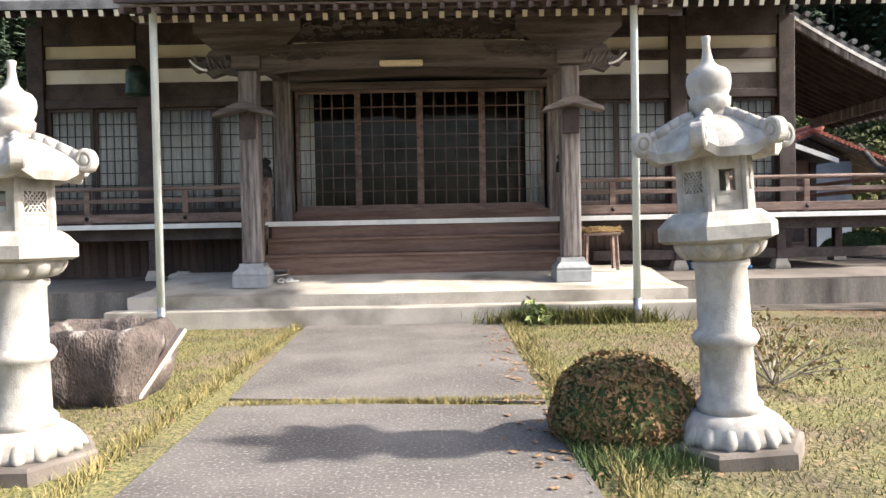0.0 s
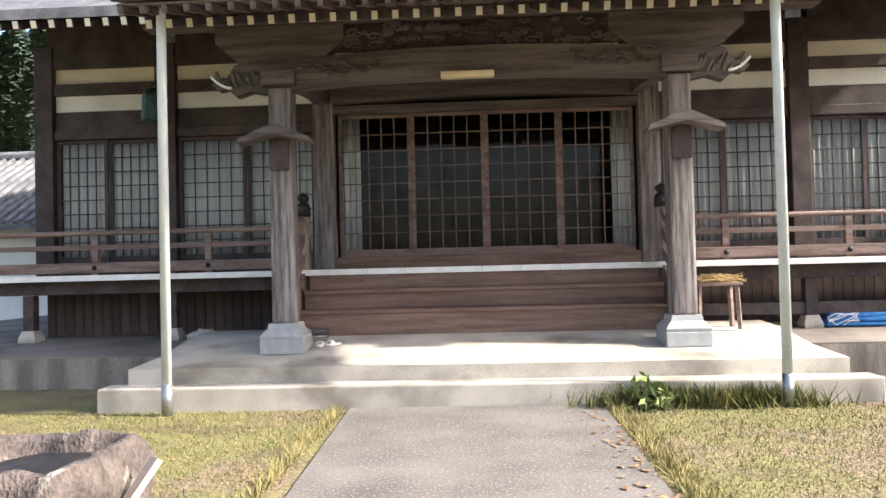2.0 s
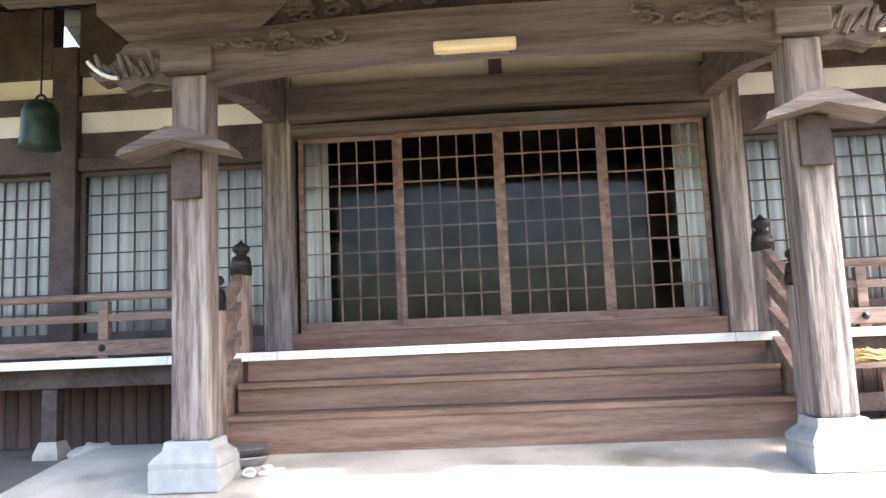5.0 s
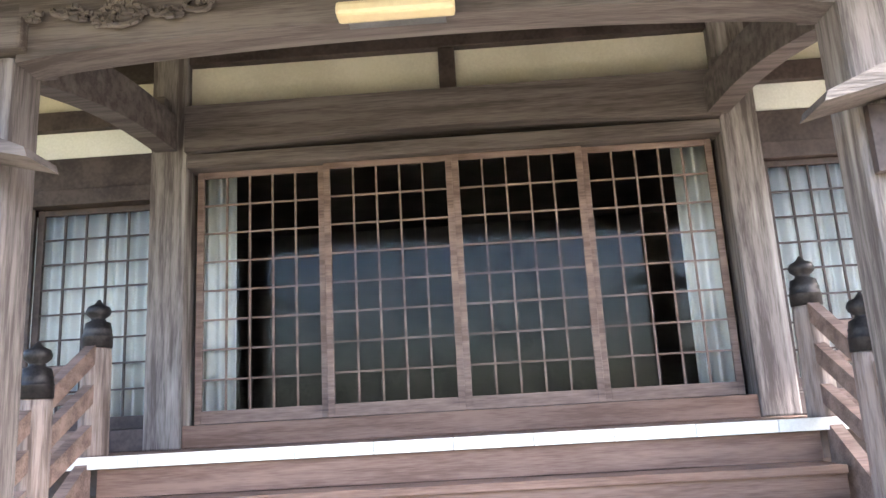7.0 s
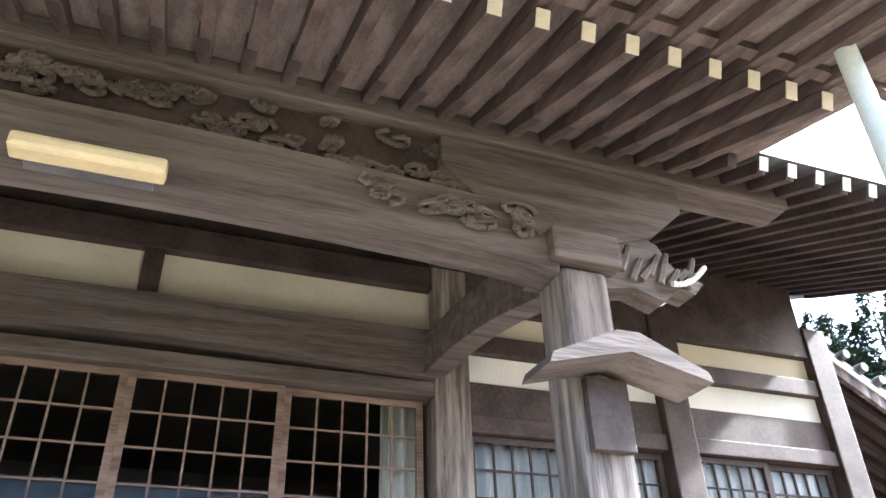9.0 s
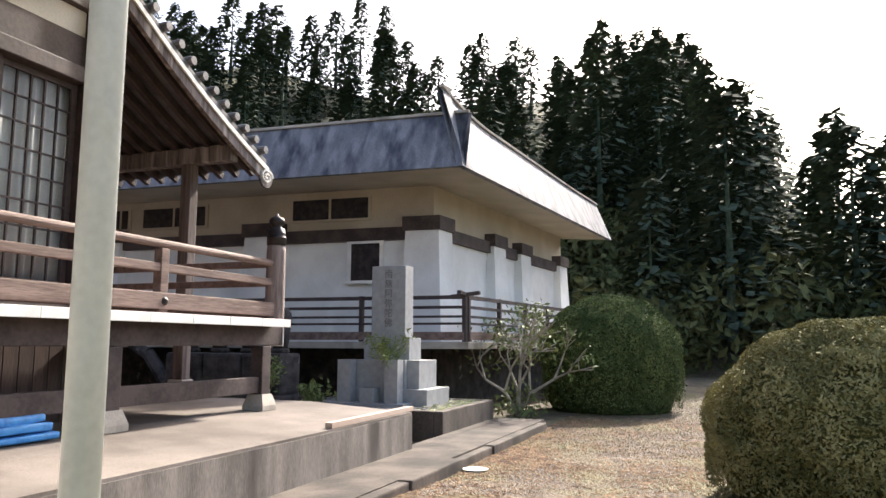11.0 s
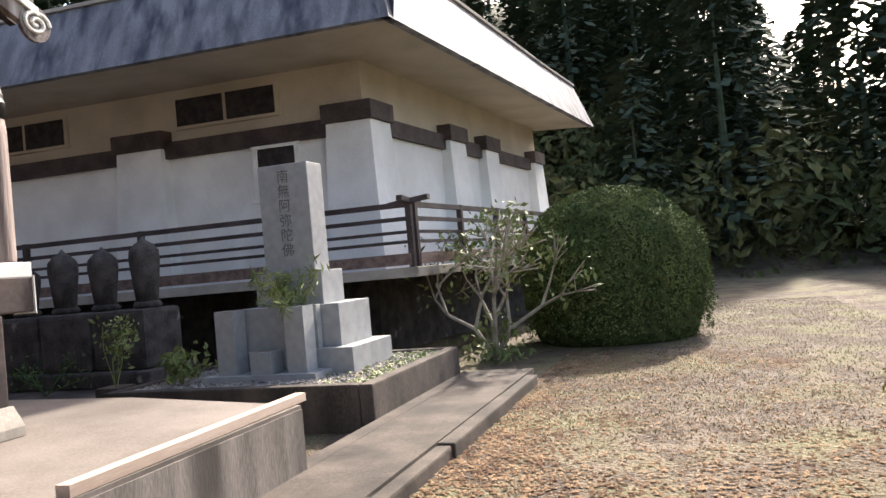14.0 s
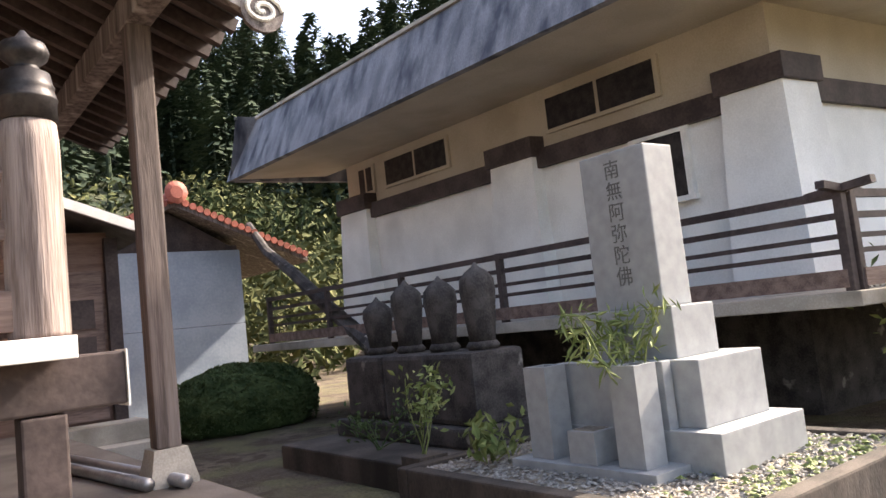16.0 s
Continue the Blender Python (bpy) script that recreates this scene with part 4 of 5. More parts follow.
def bush(at, rx, ry, rz, count, size, mat, name, label, category, seed, base=0.25, core=None, lift=0.0):
    """A clipped shrub: an inner mass darkened as shade between leaves, and very many small leaves over an uneven dome.
    """
    g = np.random.default_rng(seed)
    t = thing(name, label, category, at)
    pts, nrm = [], []
    for _ in range(count):
        v = Vector(g.normal(0, 1, 3))
        v.normalize()
        if v.z < -0.6:
            v.z = -v.z
        wob = 1 + 0.06 * noise.noise(v * 2.3 + Vector((seed, 0, 0))) + 0.03 * noise.noise(v * 7) - abs(g.normal(0, 0.035))
        f = wob * (1 - v.z * v.z) ** -0.42 if v.z < 0 else wob
        pts.append((v.x * rx * f, v.y * ry * f, rz * base + lift + v.z * rz * (1 - base) * wob if v.z > 0 else rz * base + lift + v.z * rz * base * 1.75 * g.random() ** 0.5))
        nrm.append((v.x, v.y, v.z))
    bm = bmesh.new()
    bmesh.ops.create_icosphere(bm, subdivisions=4, radius=1)
    for v in bm.verts:
        d = v.co.normalized()
        w = (1 + 0.06 * noise.noise(d * 2.3 + Vector((seed, 0, 0)))) * 0.93
        f = w * max(0.05, 1 - d.z * d.z) ** -0.42 if d.z < 0 else w
        v.co = Vector((d.x * rx * f, d.y * ry * f, rz * base + lift + d.z * rz * (1 - base) * w if d.z > 0 else rz * base + lift + d.z * rz * base * 1.1))
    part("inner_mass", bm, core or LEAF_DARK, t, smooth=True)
    part("leaves", leaf_cloud(pts, nrm, size, mat, "leaves", g), mat, t)
    return t


bush((1.84, 4.25, 0), 0.41, 0.4, 0.47, 6500, 0.02, LEAF_BUSH, "azalea_bush", "small rounded azalea bush with reddish leaves", "bush", 3)
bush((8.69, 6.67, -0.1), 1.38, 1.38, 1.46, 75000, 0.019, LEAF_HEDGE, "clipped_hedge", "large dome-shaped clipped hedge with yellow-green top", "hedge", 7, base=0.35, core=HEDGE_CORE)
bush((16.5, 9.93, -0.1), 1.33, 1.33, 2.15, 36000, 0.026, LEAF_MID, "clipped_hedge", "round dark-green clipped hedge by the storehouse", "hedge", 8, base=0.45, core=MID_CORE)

# water trough of natural rock
trough = thing("water_trough", "hollowed natural rock water basin with rough sides", "water basin", (-1.7, 5.68, 0))
trough.scale = (0.47, 0.66, 0.86)
bm = bmesh.new()
NA = 72
rings = []
for r, z in ((0.66, -0.06), (0.74, 0.08), (0.8, 0.2), (0.83, 0.32), (0.86, 0.44), (0.85, 0.54), (0.8, 0.6), (0.72, 0.61), (0.65, 0.56), (0.6, 0.46), (0.3, 0.44)):
    ring = []
    for i in range(NA):
        a = 2 * math.pi * i / NA
        w = 1 + 0.16 * noise.noise(Vector((math.cos(a) * 2.2, math.sin(a) * 2.2, z * 2.5))) + 0.07 * noise.noise(Vector((math.cos(a) * 5, math.sin(a) * 5, z * 6)))
        ring.append(bm.verts.new((r * 1.05 * w * math.cos(a) * (1 + 0.24 * abs(math.sin(2 * a)) ** 1.5), r * 0.82 * (1 + 0.24 * abs(math.sin(2 * a)) ** 1.5) * w * math.sin(a), z + 0.03 * noise.noise(Vector((math.cos(a) * 3, math.sin(a) * 3, 5))))))
    rings.append(ring)
for a, b in zip(rings, rings[1:]):
    for i in range(NA):
        bm.faces.new((a[i], a[(i + 1) % NA], b[(i + 1) % NA], b[i]))
bm.faces.new(rings[-1]), bm.faces.new(rings[0][::-1])
part("basin", bm, ROCK, trough, smooth=True)
part("water", lathe(bmesh.new(), [(0.6, 0.5), (0.6, 0.502)], 32), IRON, trough, "dark still water")
tap = thing("standpipe", "chrome garden standpipe with a tap", "tap", (-3.9, 8.39, -0.02))
part("pipe", rodded((0, 0, 0), (0, 0, 0.62), 0.05, 0.05, 16), STEEL, tap, smooth=True)
part("head", lathe(bmesh.new(), [(0.055, 0.62), (0.06, 0.66), (0.03, 0.7)], 16), STEEL, tap, smooth=True)
bm = bmesh.new()
rod(bm, (0, -0.04, 0.58), (0.09, -0.12, 0.6), 0.015), rod(bm, (0.09, -0.12, 0.6), (0.1, -0.14, 0.55), 0.014), rod(bm, (0.03, -0.05, 0.64), (0.12, -0.1, 0.66), 0.008)
part("faucet", bm, STEEL, tap)
pl = thing("leaning_plank", "old pale plank leaning on the rock basin", "plank", (0, 0, 0))
bm = bmesh.new()
plank_between(bm, (-1.38, 5.5, 0.0), (-1.12, 5.76, 0.46), 0.08, 0.03)
part("board", bm, PLANK, pl)

# ---- storehouse with railing, turned a little from the hall ----
ST = Matrix.Translation((15.52, 13.11, 0)) @ Matrix.Rotation(radians(-5.8), 4, "Z")
SKEW = 0.16                           # the corner is wider than a right angle
store = thing("storehouse", "white plastered storehouse with deep stained eaves", "storehouse", kind="structure")
store.matrix_world = ST
SL, SW = 8.4, 8.1
# dark stone colour stands for the shade beneath the terrace slab
part("plinth", boxed(0.1, SL, 0.1, SW, -0.3, 1.0), STONE_DARK, store, "recessed base, under-terrace shade put into its dark tone")
part("floor_slab", boxed(-1.67, SL + 0.4, -1.35, SW + 0.6, 1.02, 1.14, 0.01), CONCRETE, store)
part("lower_wall", boxed(0.06, SL, 0.06, SW, 1.14, 3.16), PLASTER, store, "white plaster wall")
part("dark_band", boxed(-0.02, SL, -0.02, SW, 3.16, 3.42), WOOD_DARK, store)
part("upper_wall", boxed(0.1, SL, 0.1, SW, 3.42, 4.3), BEIGE, store)


def buttress(x0, x1, y0, y1):
    bm = bmesh.new()
    vs = box(bm, x0, x1, y0, y1, 1.142, 3.32)
    cx, cy = (x0 + x1) / 2, (y0 + y1) / 2
    for v in vs:
        if v.co.z < 2:
            v.co.x += 0.08 if v.co.x > cx else -0.1
            v.co.y += 0.08 if v.co.y > cy else -0.1
    part("pillar", bm, PLASTER, store)
    part("dark_block", boxed(x0 - 0.05, x1 + 0.05, y0 - 0.05, y1 + 0.05, 3.322, 3.6, 0.01), WOOD_DARK, store)


buttress(-0.1, 0.5, -0.1, 0.58)
for y in (3.35, 7.3):
    buttress(-0.1, 0.3, y, y + 0.8)
for x in (2.72, 4.47, 7.6):
    buttress(x, x + 0.7, -0.1, 0.3)
win = part("window", boxed(0.03, 0.07, 1.1, 1.86, 2.3, 3.16), PLASTER, store, "small dark window with a white frame")
for nm, b, mt in (("frame", (-0.01, 0.028, 1.1, 1.17, 2.36, 3.11), WHITE_PAINT), ("frame", (-0.01, 0.028, 1.79, 1.86, 2.36, 3.11), WHITE_PAINT), ("frame", (-0.012, 0.028, 1.08, 1.88, 3.11, 3.158), WHITE_PAINT), ("sill", (-0.04, 0.028, 1.06, 1.9, 2.3, 2.36), WHITE_PAINT), ("pane", (0.012, 0.026, 1.17, 1.79, 2.36, 3.11), IRON)):
    part(nm, boxed(*b), mt, win)
for a, b in ((1.4, 3.2), (5.2, 6.9), (7.2, 7.7)):
    vent = part("vent", boxed(0.05, 0.098, a, b, 3.6, 4.12, 0.005), BEIGE, store, "dark louvred vent under the eave")
    part("louvre", boxed(0.04, 0.048, a + 0.06, (a + b) / 2 - 0.03, 3.65, 4.07), IRON, vent)
    part("louvre", boxed(0.04, 0.048, (a + b) / 2 + 0.03, b - 0.06, 3.65, 4.07), IRON, vent)
# flat soffit and a leaning fascia that sweeps up at the corners
OV = 1.76
def fascia_run(p, q, inward, nseg=24, tip=0.0):
    """Fascia from corner p to corner q: a level foot, a top leaning inwards that rises to a tip at p."""
    bm = bmesh.new()
    p, q, inn = Vector(p), Vector(q), Vector(inward)
    L = (q - p).length
    rows = []
    for i in range(nseg + 1):
        u = (i / nseg) ** 1.6
        d = u * L
        rise = tip * (0.65 * max(0, 1 - d / 2.2) ** 2 + 0.35 * max(0, 1 - d / 8.0))
        b = p + (q - p) * u + Vector((0, 0, 4.15))
        t = b + inn * 0.42 + Vector((0, 0, 1.06 + rise))
        if i == 0:
            t = t + (q - p).normalized() * 0.42
        rows.append([b, t, t + inn * 0.1 + Vector((0, 0, 0.04)), b + inn * 0.12])
    vv = [[bm.verts.new(c) for c in r] for r in rows]
    for a, b in zip(vv, vv[1:]):
        for i in range(4):
            bm.faces.new((a[i], b[i], b[(i + 1) % 4], a[(i + 1) % 4]))
    bm.faces.new(vv[0]), bm.faces.new(vv[-1][::-1])
    bmesh.ops.recalc_face_normals(bm, faces=bm.faces[:])
    part("fascia", bm, FASCIA, store, "blue-grey fascia streaked with black stains")
    bm = bmesh.new()
    for a, b in zip(rows, rows[1:]):
        plank_between(bm, a[1] + Vector((0, 0, 0.03)), b[1] + Vector((0, 0, 0.03)), 0.08, 0.05)
    part("coping", bm, CONCRETE, store, "pale coping along the roof edge")


fascia_run((-OV, -1.3, 0), (-OV, SW + 0.9, 0), (1, 0, 0))
fascia_run((-OV, -1.3, 0), (SL + 0.3, -1.3, 0), (0, 1, 0), tip=0.42)
fascia_run((-OV, SW + 0.9, 0), (SL + 0.3, SW + 0.9, 0), (0, -1, 0))
bm = bmesh.new()
NS = 12
for (ax, ay, bx, by) in ((-OV, -1.3, -OV, SW + 0.9), (-OV, -1.3, SL + 0.3, -1.3)):
    prev = None
    for i in range(NS + 1):
        u = i / NS
        x, y = ax + (bx - ax) * u, ay + (by - ay) * u
        z = 4.17
        o = bm.verts.new((x + 0.05 * (ax == bx), y + 0.05 * (ay == by), z))
        n2 = bm.verts.new((0.12 if ax == bx else max(x, 0.12), 0.12 if ay == by else max(y, 0.12), 4.24))
        if prev:
            bm.faces.new((prev[0], o, n2, prev[1]))
        prev = (o, n2)
part("soffit", bm, BEIGE, store, "beige rendered soffit")
part("roof_deck", boxed(-OV + 0.6, SL + 0.2, -0.75, SW + 0.4, 4.45, 4.9), TILE, store)
rail = thing("terrace_railing", "dark timber railing round the storehouse terrace", "railing", kind="structure")
rail.matrix_world = ST
def rail_run(p, q, posts):
    for z, r in ((1.9, 0.035), (1.73, 0.028), (1.57, 0.022), (1.45, 0.022)):
        bm = bmesh.new()
        plank_between(bm, (*p, z), (*q, z), r * 1.7, r * 1.8)
        part("rail", bm, WOOD_DARK, rail)
    bm = bmesh.new()
    plank_between(bm, (*p, 1.24), (*q, 1.24), 0.09, 0.14)
    part("base_rail", bm, WOOD_RAIL, rail)
    for i in range(posts):
        u = i / (posts - 1)
        x, y = p[0] + (q[0] - p[0]) * u, p[1] + (q[1] - p[1]) * u
        part("post", boxed(x - 0.035, x + 0.035, y - 0.035, y + 0.035, 1.142, 1.94, 0.006), WOOD_DARK, rail)
rail_run((-1.6, -1.26), (-1.6, SW), 6)
rail_run((-1.51, -1.28), (SL, -1.28), 8)
bm = bmesh.new()
plank_between(bm, (-1.6, -1.52, 1.97), (-1.6, -1.02, 1.91), 0.07, 0.06), plank_between(bm, (-1.85, -1.27, 1.97), (-1.35, -1.27, 1.91), 0.07, 0.06)
part("crossed_end", bm, WOOD_DARK, rail)
for ob in store.children_recursive + rail.children_recursive:
    for v in ob.data.vertices:
        v.co.x -= SKEW * v.co.y

# ---- memorial stone in a gravel bed ----
bed = thing("gravel_bed", "raised concrete-edged bed filled with grey gravel", "planting bed", kind="structure")
BX0, BX1, BY0, BY1 = 10.88, 13.1, 11.225, 13.85
for b in ((BX0, BX1, BY0, BY0 + 0.12), (BX0, BX1, BY1 - 0.12, BY1), (BX0, BX0 + 0.12, BY0 + 0.125, BY1 - 0.125), (BX1 - 0.12, BX1, BY0 + 0.125, BY1 - 0.125)):
    part("edging", boxed(*b, -0.3, 0.265, 0.015), CONCRETE_OLD, bed)
part("soil", boxed(BX0 + 0.12, BX1 - 0.12, BY0 + 0.12, BY1 - 0.12, -0.3, 0.235), SOIL, bed)
mon = thing("memorial_stone", "grey granite memorial stele on a stepped base", "memorial stone", (12.1, 12.46, 0.235))
for nm, hx, hy, z0, z1, ox in (("base_block", 0.45, 0.7, 0, 0.24, 0.03), ("base_block", 0.34, 0.54, 0.24, 0.64, 0.03), ("base_block", 0.22, 0.36, 0.64, 0.96, -0.03)):
    part(nm, boxed(ox - hx, ox + hx, -hy, hy, z0, z1, 0.008), GRANITE_GREY, mon)
part("stele", boxed(-0.2, 0.1, -0.27, 0.27, 0.96, 2.01, 0.012), GRANITE_GREY, mon, "upright stele with carved characters")

# ---- trees, far things ----


def conifers(count, where, name, label, seed, mat, hmin=9, hmax=17):
    """Cedars: drooping sprays of many small blades round unseen trunks, thinning to the top."""
    g = np.random.default_rng(seed)
    verts, faces = [], []
    for _ in range(count):
        x, y = where(g)
        z0 = ground_z(x, y) - 0.5
        # southern trees are shortened so that more sky brightens the yard
        H = g.uniform(hmin, hmax) * (0.62 if y > 14 else 0.62 + 0.25 * min(max((y - 4) / 8, 0), 1) if y > 0 else 0.4)
        R = H * g.uniform(0.17, 0.27)
        k = int(H * 75)
        u = g.random(k) ** 0.85
        a = g.uniform(0, 6.283, k)
        lobes = 1 + 0.22 * np.sin(a * 3 + u * H * 1.3 + x) + 0.16 * np.sin(u * H * 4.2 + a + y)
        r = (R * (1 - u) ** 0.72 + 0.1) * (1 - 0.45 * np.exp(-u * 9)) * g.uniform(0.45, 1.05, k) * lobes
        z = z0 + H * (0.06 + 0.94 * u)
        L = g.uniform(0.25, 0.75, k)
        tw = a + g.normal(0, 0.8, k)
        dz = -L * g.uniform(-0.25, 0.7, k)
        wd = L * 0.3
        px, py = x + r * np.cos(a), y + r * np.sin(a)
        qx, qy = px + L * np.cos(tw), py + L * np.sin(tw)
        sx_, sy_ = -np.sin(tw) * wd, np.cos(tw) * wd
        mx, my = (px + qx) / 2, (py + qy) / 2
        for c in zip(px, py, z, mx + sx_, my + sy_, z + dz * 0.4 + wd * 0.3, qx, qy, z + dz, mx - sx_, my - sy_, z + dz * 0.6 - wd * 0.2):
            b = len(verts)
            verts += [c[0:3], c[3:6], c[6:9], c[9:12]]
            faces.append((b, b + 1, b + 2, b + 3))
        b = len(verts)
        verts += [(x + R * 0.1 * math.cos(q), y + R * 0.1 * math.sin(q), z0 + H * 0.06) for q in np.arange(7) * 0.8976] + [(x, y, z0 + H * 0.93)]
        faces += [(b + q, b + (q + 1) % 7, b + 7) for q in range(7)]
    ob = new(name, scatter_mesh(name, verts, faces, mat))
    return tagged(ob, label, "forest", kind="stuff")


conifers(460, lambda g: (33 + 50 * g.random() ** 1.2, g.uniform(-75, 75)), "conifer_forest", "dark conifer forest on the hillside behind the buildings", 21, CONIFER)
conifers(420, lambda g: (g.uniform(-50, 48), 46 + 60 * g.random()), "conifer_forest", "conifer forest on the slope behind the hall", 22, CONIFER)


def woodland(count, where, seed, name, label, size=0.25, rad=(1.4, 3.0), mat=None):
    g = np.random.default_rng(seed)
    pts, nrm = [], []
    for _ in range(count):
        x, y = where(g)
        z0, r = ground_z(x, y), g.uniform(*rad)
        for _ in range(260):
            v = Vector(g.normal(0, 1, 3)).normalized()
            q = r * (1 + 0.3 * noise.noise(v * 2 + Vector((x, y, 0)))) * g.uniform(0.75, 1.05)
            pts.append((x + v.x * q, y + v.y * q, z0 + r * 0.7 + v.z * q * 0.9))
            nrm.append(tuple(v))
    ob = new(name, leaf_cloud(pts, nrm, size, mat or WOODLAND, name, g))
    return tagged(ob, label, "woodland", kind="stuff")


woodland(110, lambda g: (g.uniform(4, 32), 30 + 20 * g.random()), 31, "woodland", "mixed scrub and trees climbing the slope", 0.22)
woodland(150, lambda g: (31 + 22 * g.random() ** 1.3, g.uniform(-28, 40)), 32, "woodland", "shrubby woodland edge below the conifers", 0.25)

# bare-branched flowering shrub
tree = thing("shrub_tree", "small crooked shrub with pale bare branches and few leaves", "shrub", (14.65, 11.25, -0.1))
trng = random.Random(5)
bm, tips = bmesh.new(), []
def grow(p, d, r, depth):
    L = trng.uniform(0.22, 0.36) * (0.9 ** (4 - depth))
    q = p + d * L
    rod(bm, p, q, r, r * 0.75, 6)
    if depth == 0:
        tips.append(q)
        return
    for _ in range(2 if depth > 1 else 3):
        nd = (d + Vector((trng.gauss(0, 0.5), trng.gauss(0, 0.5), trng.gauss(0.12, 0.3)))).normalized()
        grow(q, nd, r * 0.72, depth - 1)
    if depth < 3:
        tips.append(q)
for i in range(4):
    a = i * 1.6 + 0.3
    grow(Vector((0, 0, 0)), Vector((math.cos(a) * 0.6, math.sin(a) * 0.6, 1)).normalized(), 0.024, 4)
part("branchwork", bm, BARK, tree)
tree.scale = (1.55, 1.55, 1.6)
g5 = np.random.default_rng(6)
lp = [tuple(t + Vector(g5.normal(0, 0.07, 3))) for t in tips for _ in range(5)]
lp += [(g5.normal(0, 0.16), g5.normal(0, 0.16), abs(g5.normal(0.1, 0.1))) for _ in range(260)]
part("leaves", leaf_cloud(lp, [tuple(g5.normal(0, 1, 3) + (0, 0, 0.8)) for _ in lp], 0.034, LEAF_PALE, "leaves", g5), LEAF_PALE, tree)

# ---- buildings behind ----
shed = thing("shed", "sheet-clad shed with a red-tiled gable roof", "shed", (11.6, 24.0, -0.1), kind="structure")
for z0, z1 in ((0, 1.7), (1.71, 3.2)):
    part("wall_sheet", boxed(0, 2.45, 0, 0.05, z0, z1), METAL_SHEET, shed, "blue-grey metal sheet")
part("wall", boxed(0.03, 2.42, 0.055, 4, 0, 3.3), WOOD_DARK, shed)
part("gable", prism(bmesh.new(), [(0.0, 3.21), (2.42, 3.21), (1.05, 4.0)], "y", 0.06, 0.12), WOOD_DARK, shed)
ridge, eaves = (1.05, 4.12), ((-0.9, 3.25), (3.75, 2.95))
for e in eaves:
    part("roof_slope", prism(bmesh.new(), [ridge, e, (e[0], e[1] - 0.1), (ridge[0], ridge[1] - 0.1)], "y", -0.45, 4.3), WOOD_GREY, shed)
    bar = mesh_of("roof_tile", rodded((0, 0, 0), (0, 0.32, 0), 0.07, 0.07, 8), REDTILE)
    count = round(math.dist(ridge, e) / 0.15)
    for i in range(count):
        u = (i + 0.5) / count
        for j in range(3):
            part("roof_tile", bar, None, shed, at=(ridge[0] + (e[0] - ridge[0]) * u, -0.5 + 0.33 * j, ridge[1] + (e[1] - ridge[1]) * u + 0.04))
cap = mesh_of("ridge_tile", rodded((0, 0, 0), (0, 0.4, 0), 0.11, 0.11, 10), REDTILE)
for j in range(10):
    part("ridge_tile", cap, None, shed, at=(ridge[0], -0.55 + 0.41 * j, ridge[1] + 0.12))
part("ridge_end", lathe(bmesh.new(), [(0.2, 0), (0.22, 0.06), (0.12, 0.1)], 14), REDTILE, shed, at=pose(ridge[0], -0.56, ridge[1] + 0.14, 90, 0, 0))

annex = thing("annex", "brown timber annex with a white-edged roof and concrete steps", "annex", kind="structure")
part("wall", boxed(7.3, 10.35, 19.2, 23.5, 0.3, 2.78), WOOD_BROWN, annex)
part("corner_post", boxed(10.3, 10.45, 19.1, 19.25, 0.3, 2.7), WOOD_DARK, annex)
part("door", boxed(9.65, 10.25, 19.16, 19.196, 0.5, 2.3), WOOD_RAIL, annex, "panelled brown door")
for z in (0.7, 1.15, 1.6):
    part("door_panel", boxed(9.75, 10.15, 19.14, 19.156, z, z + 0.35), WOOD_DARK, annex)
part("roof", prism(bmesh.new(), [(7.2, 3.95), (10.75, 2.68), (10.75, 2.75), (7.2, 4.05)], "y", 18.7, 24), TILE, annex)
part("roof_edge", prism(bmesh.new(), [(7.2, 3.93), (10.78, 2.63), (10.78, 2.75), (7.2, 4.07)], "y", 18.64, 18.695), WHITE_PAINT, annex, "white-painted roof edge")
for i in range(2):
    part("step", boxed(9.5, 10.55, 18.25 + 0.35 * i, 19.15, 0.0 if i == 0 else 0.25, 0.25 + 0.22 * i, 0.01), CONCRETE, annex)
bush((12.6, 20.8, -0.1), 1.25, 0.8, 1.0, 12000, 0.035, LEAF_DARK, "clipped_shrub", "low rounded dark-green shrub by the shed", "shrub", 9, base=0.4)

house = thing("neighbour_house", "neighbouring house with grey tiled roof beyond the hall", "house", (-17, 20, 0), kind="structure")
part("wall", boxed(0, 7, 0, 6, -0.1, 2.6), PLASTER, house)
part("roof", prism(bmesh.new(), [(-0.8, 2.45), (3.2, 4.6), (6.8, 2.45), (6.8, 2.55), (3.2, 4.75), (-0.8, 2.58)], "x", -0.6, 7.6), TILE, house)
run = mesh_of("roof_tile", rodded((0, -0.8, 2.6), (0, 3.2, 4.76), 0.07, 0.07, 8), TILE)
for i in range(30):
    part("roof_tile", run, None, house, at=(-0.5 + i * 0.275, 0, 0))
part("ridge", rodded((-0.7, 3.2, 4.8), (7.7, 3.2, 4.8), 0.16, 0.16, 10), TILE, house)

# ---- grave stones on a stepped plinth ----
plinth = thing("stone_plinth", "low concrete plinth before the old stones", "plinth", kind="structure")
part("slab", boxed(11.4, 13.3, 14.1, 16.9, -0.3, 0.12, 0.02), CONCRETE_OLD, plinth)
part("block", boxed(12.0, 12.85, 14.3, 16.75, 0.122, 0.3, 0.03), STONE_DARK, plinth)
for i in range(3):
    part("pedestal", boxed(12.1, 12.72, 14.4 + i * 0.75, 15.12 + i * 0.75, 0.302, 0.95, 0.05), STONE_DARK, plinth)
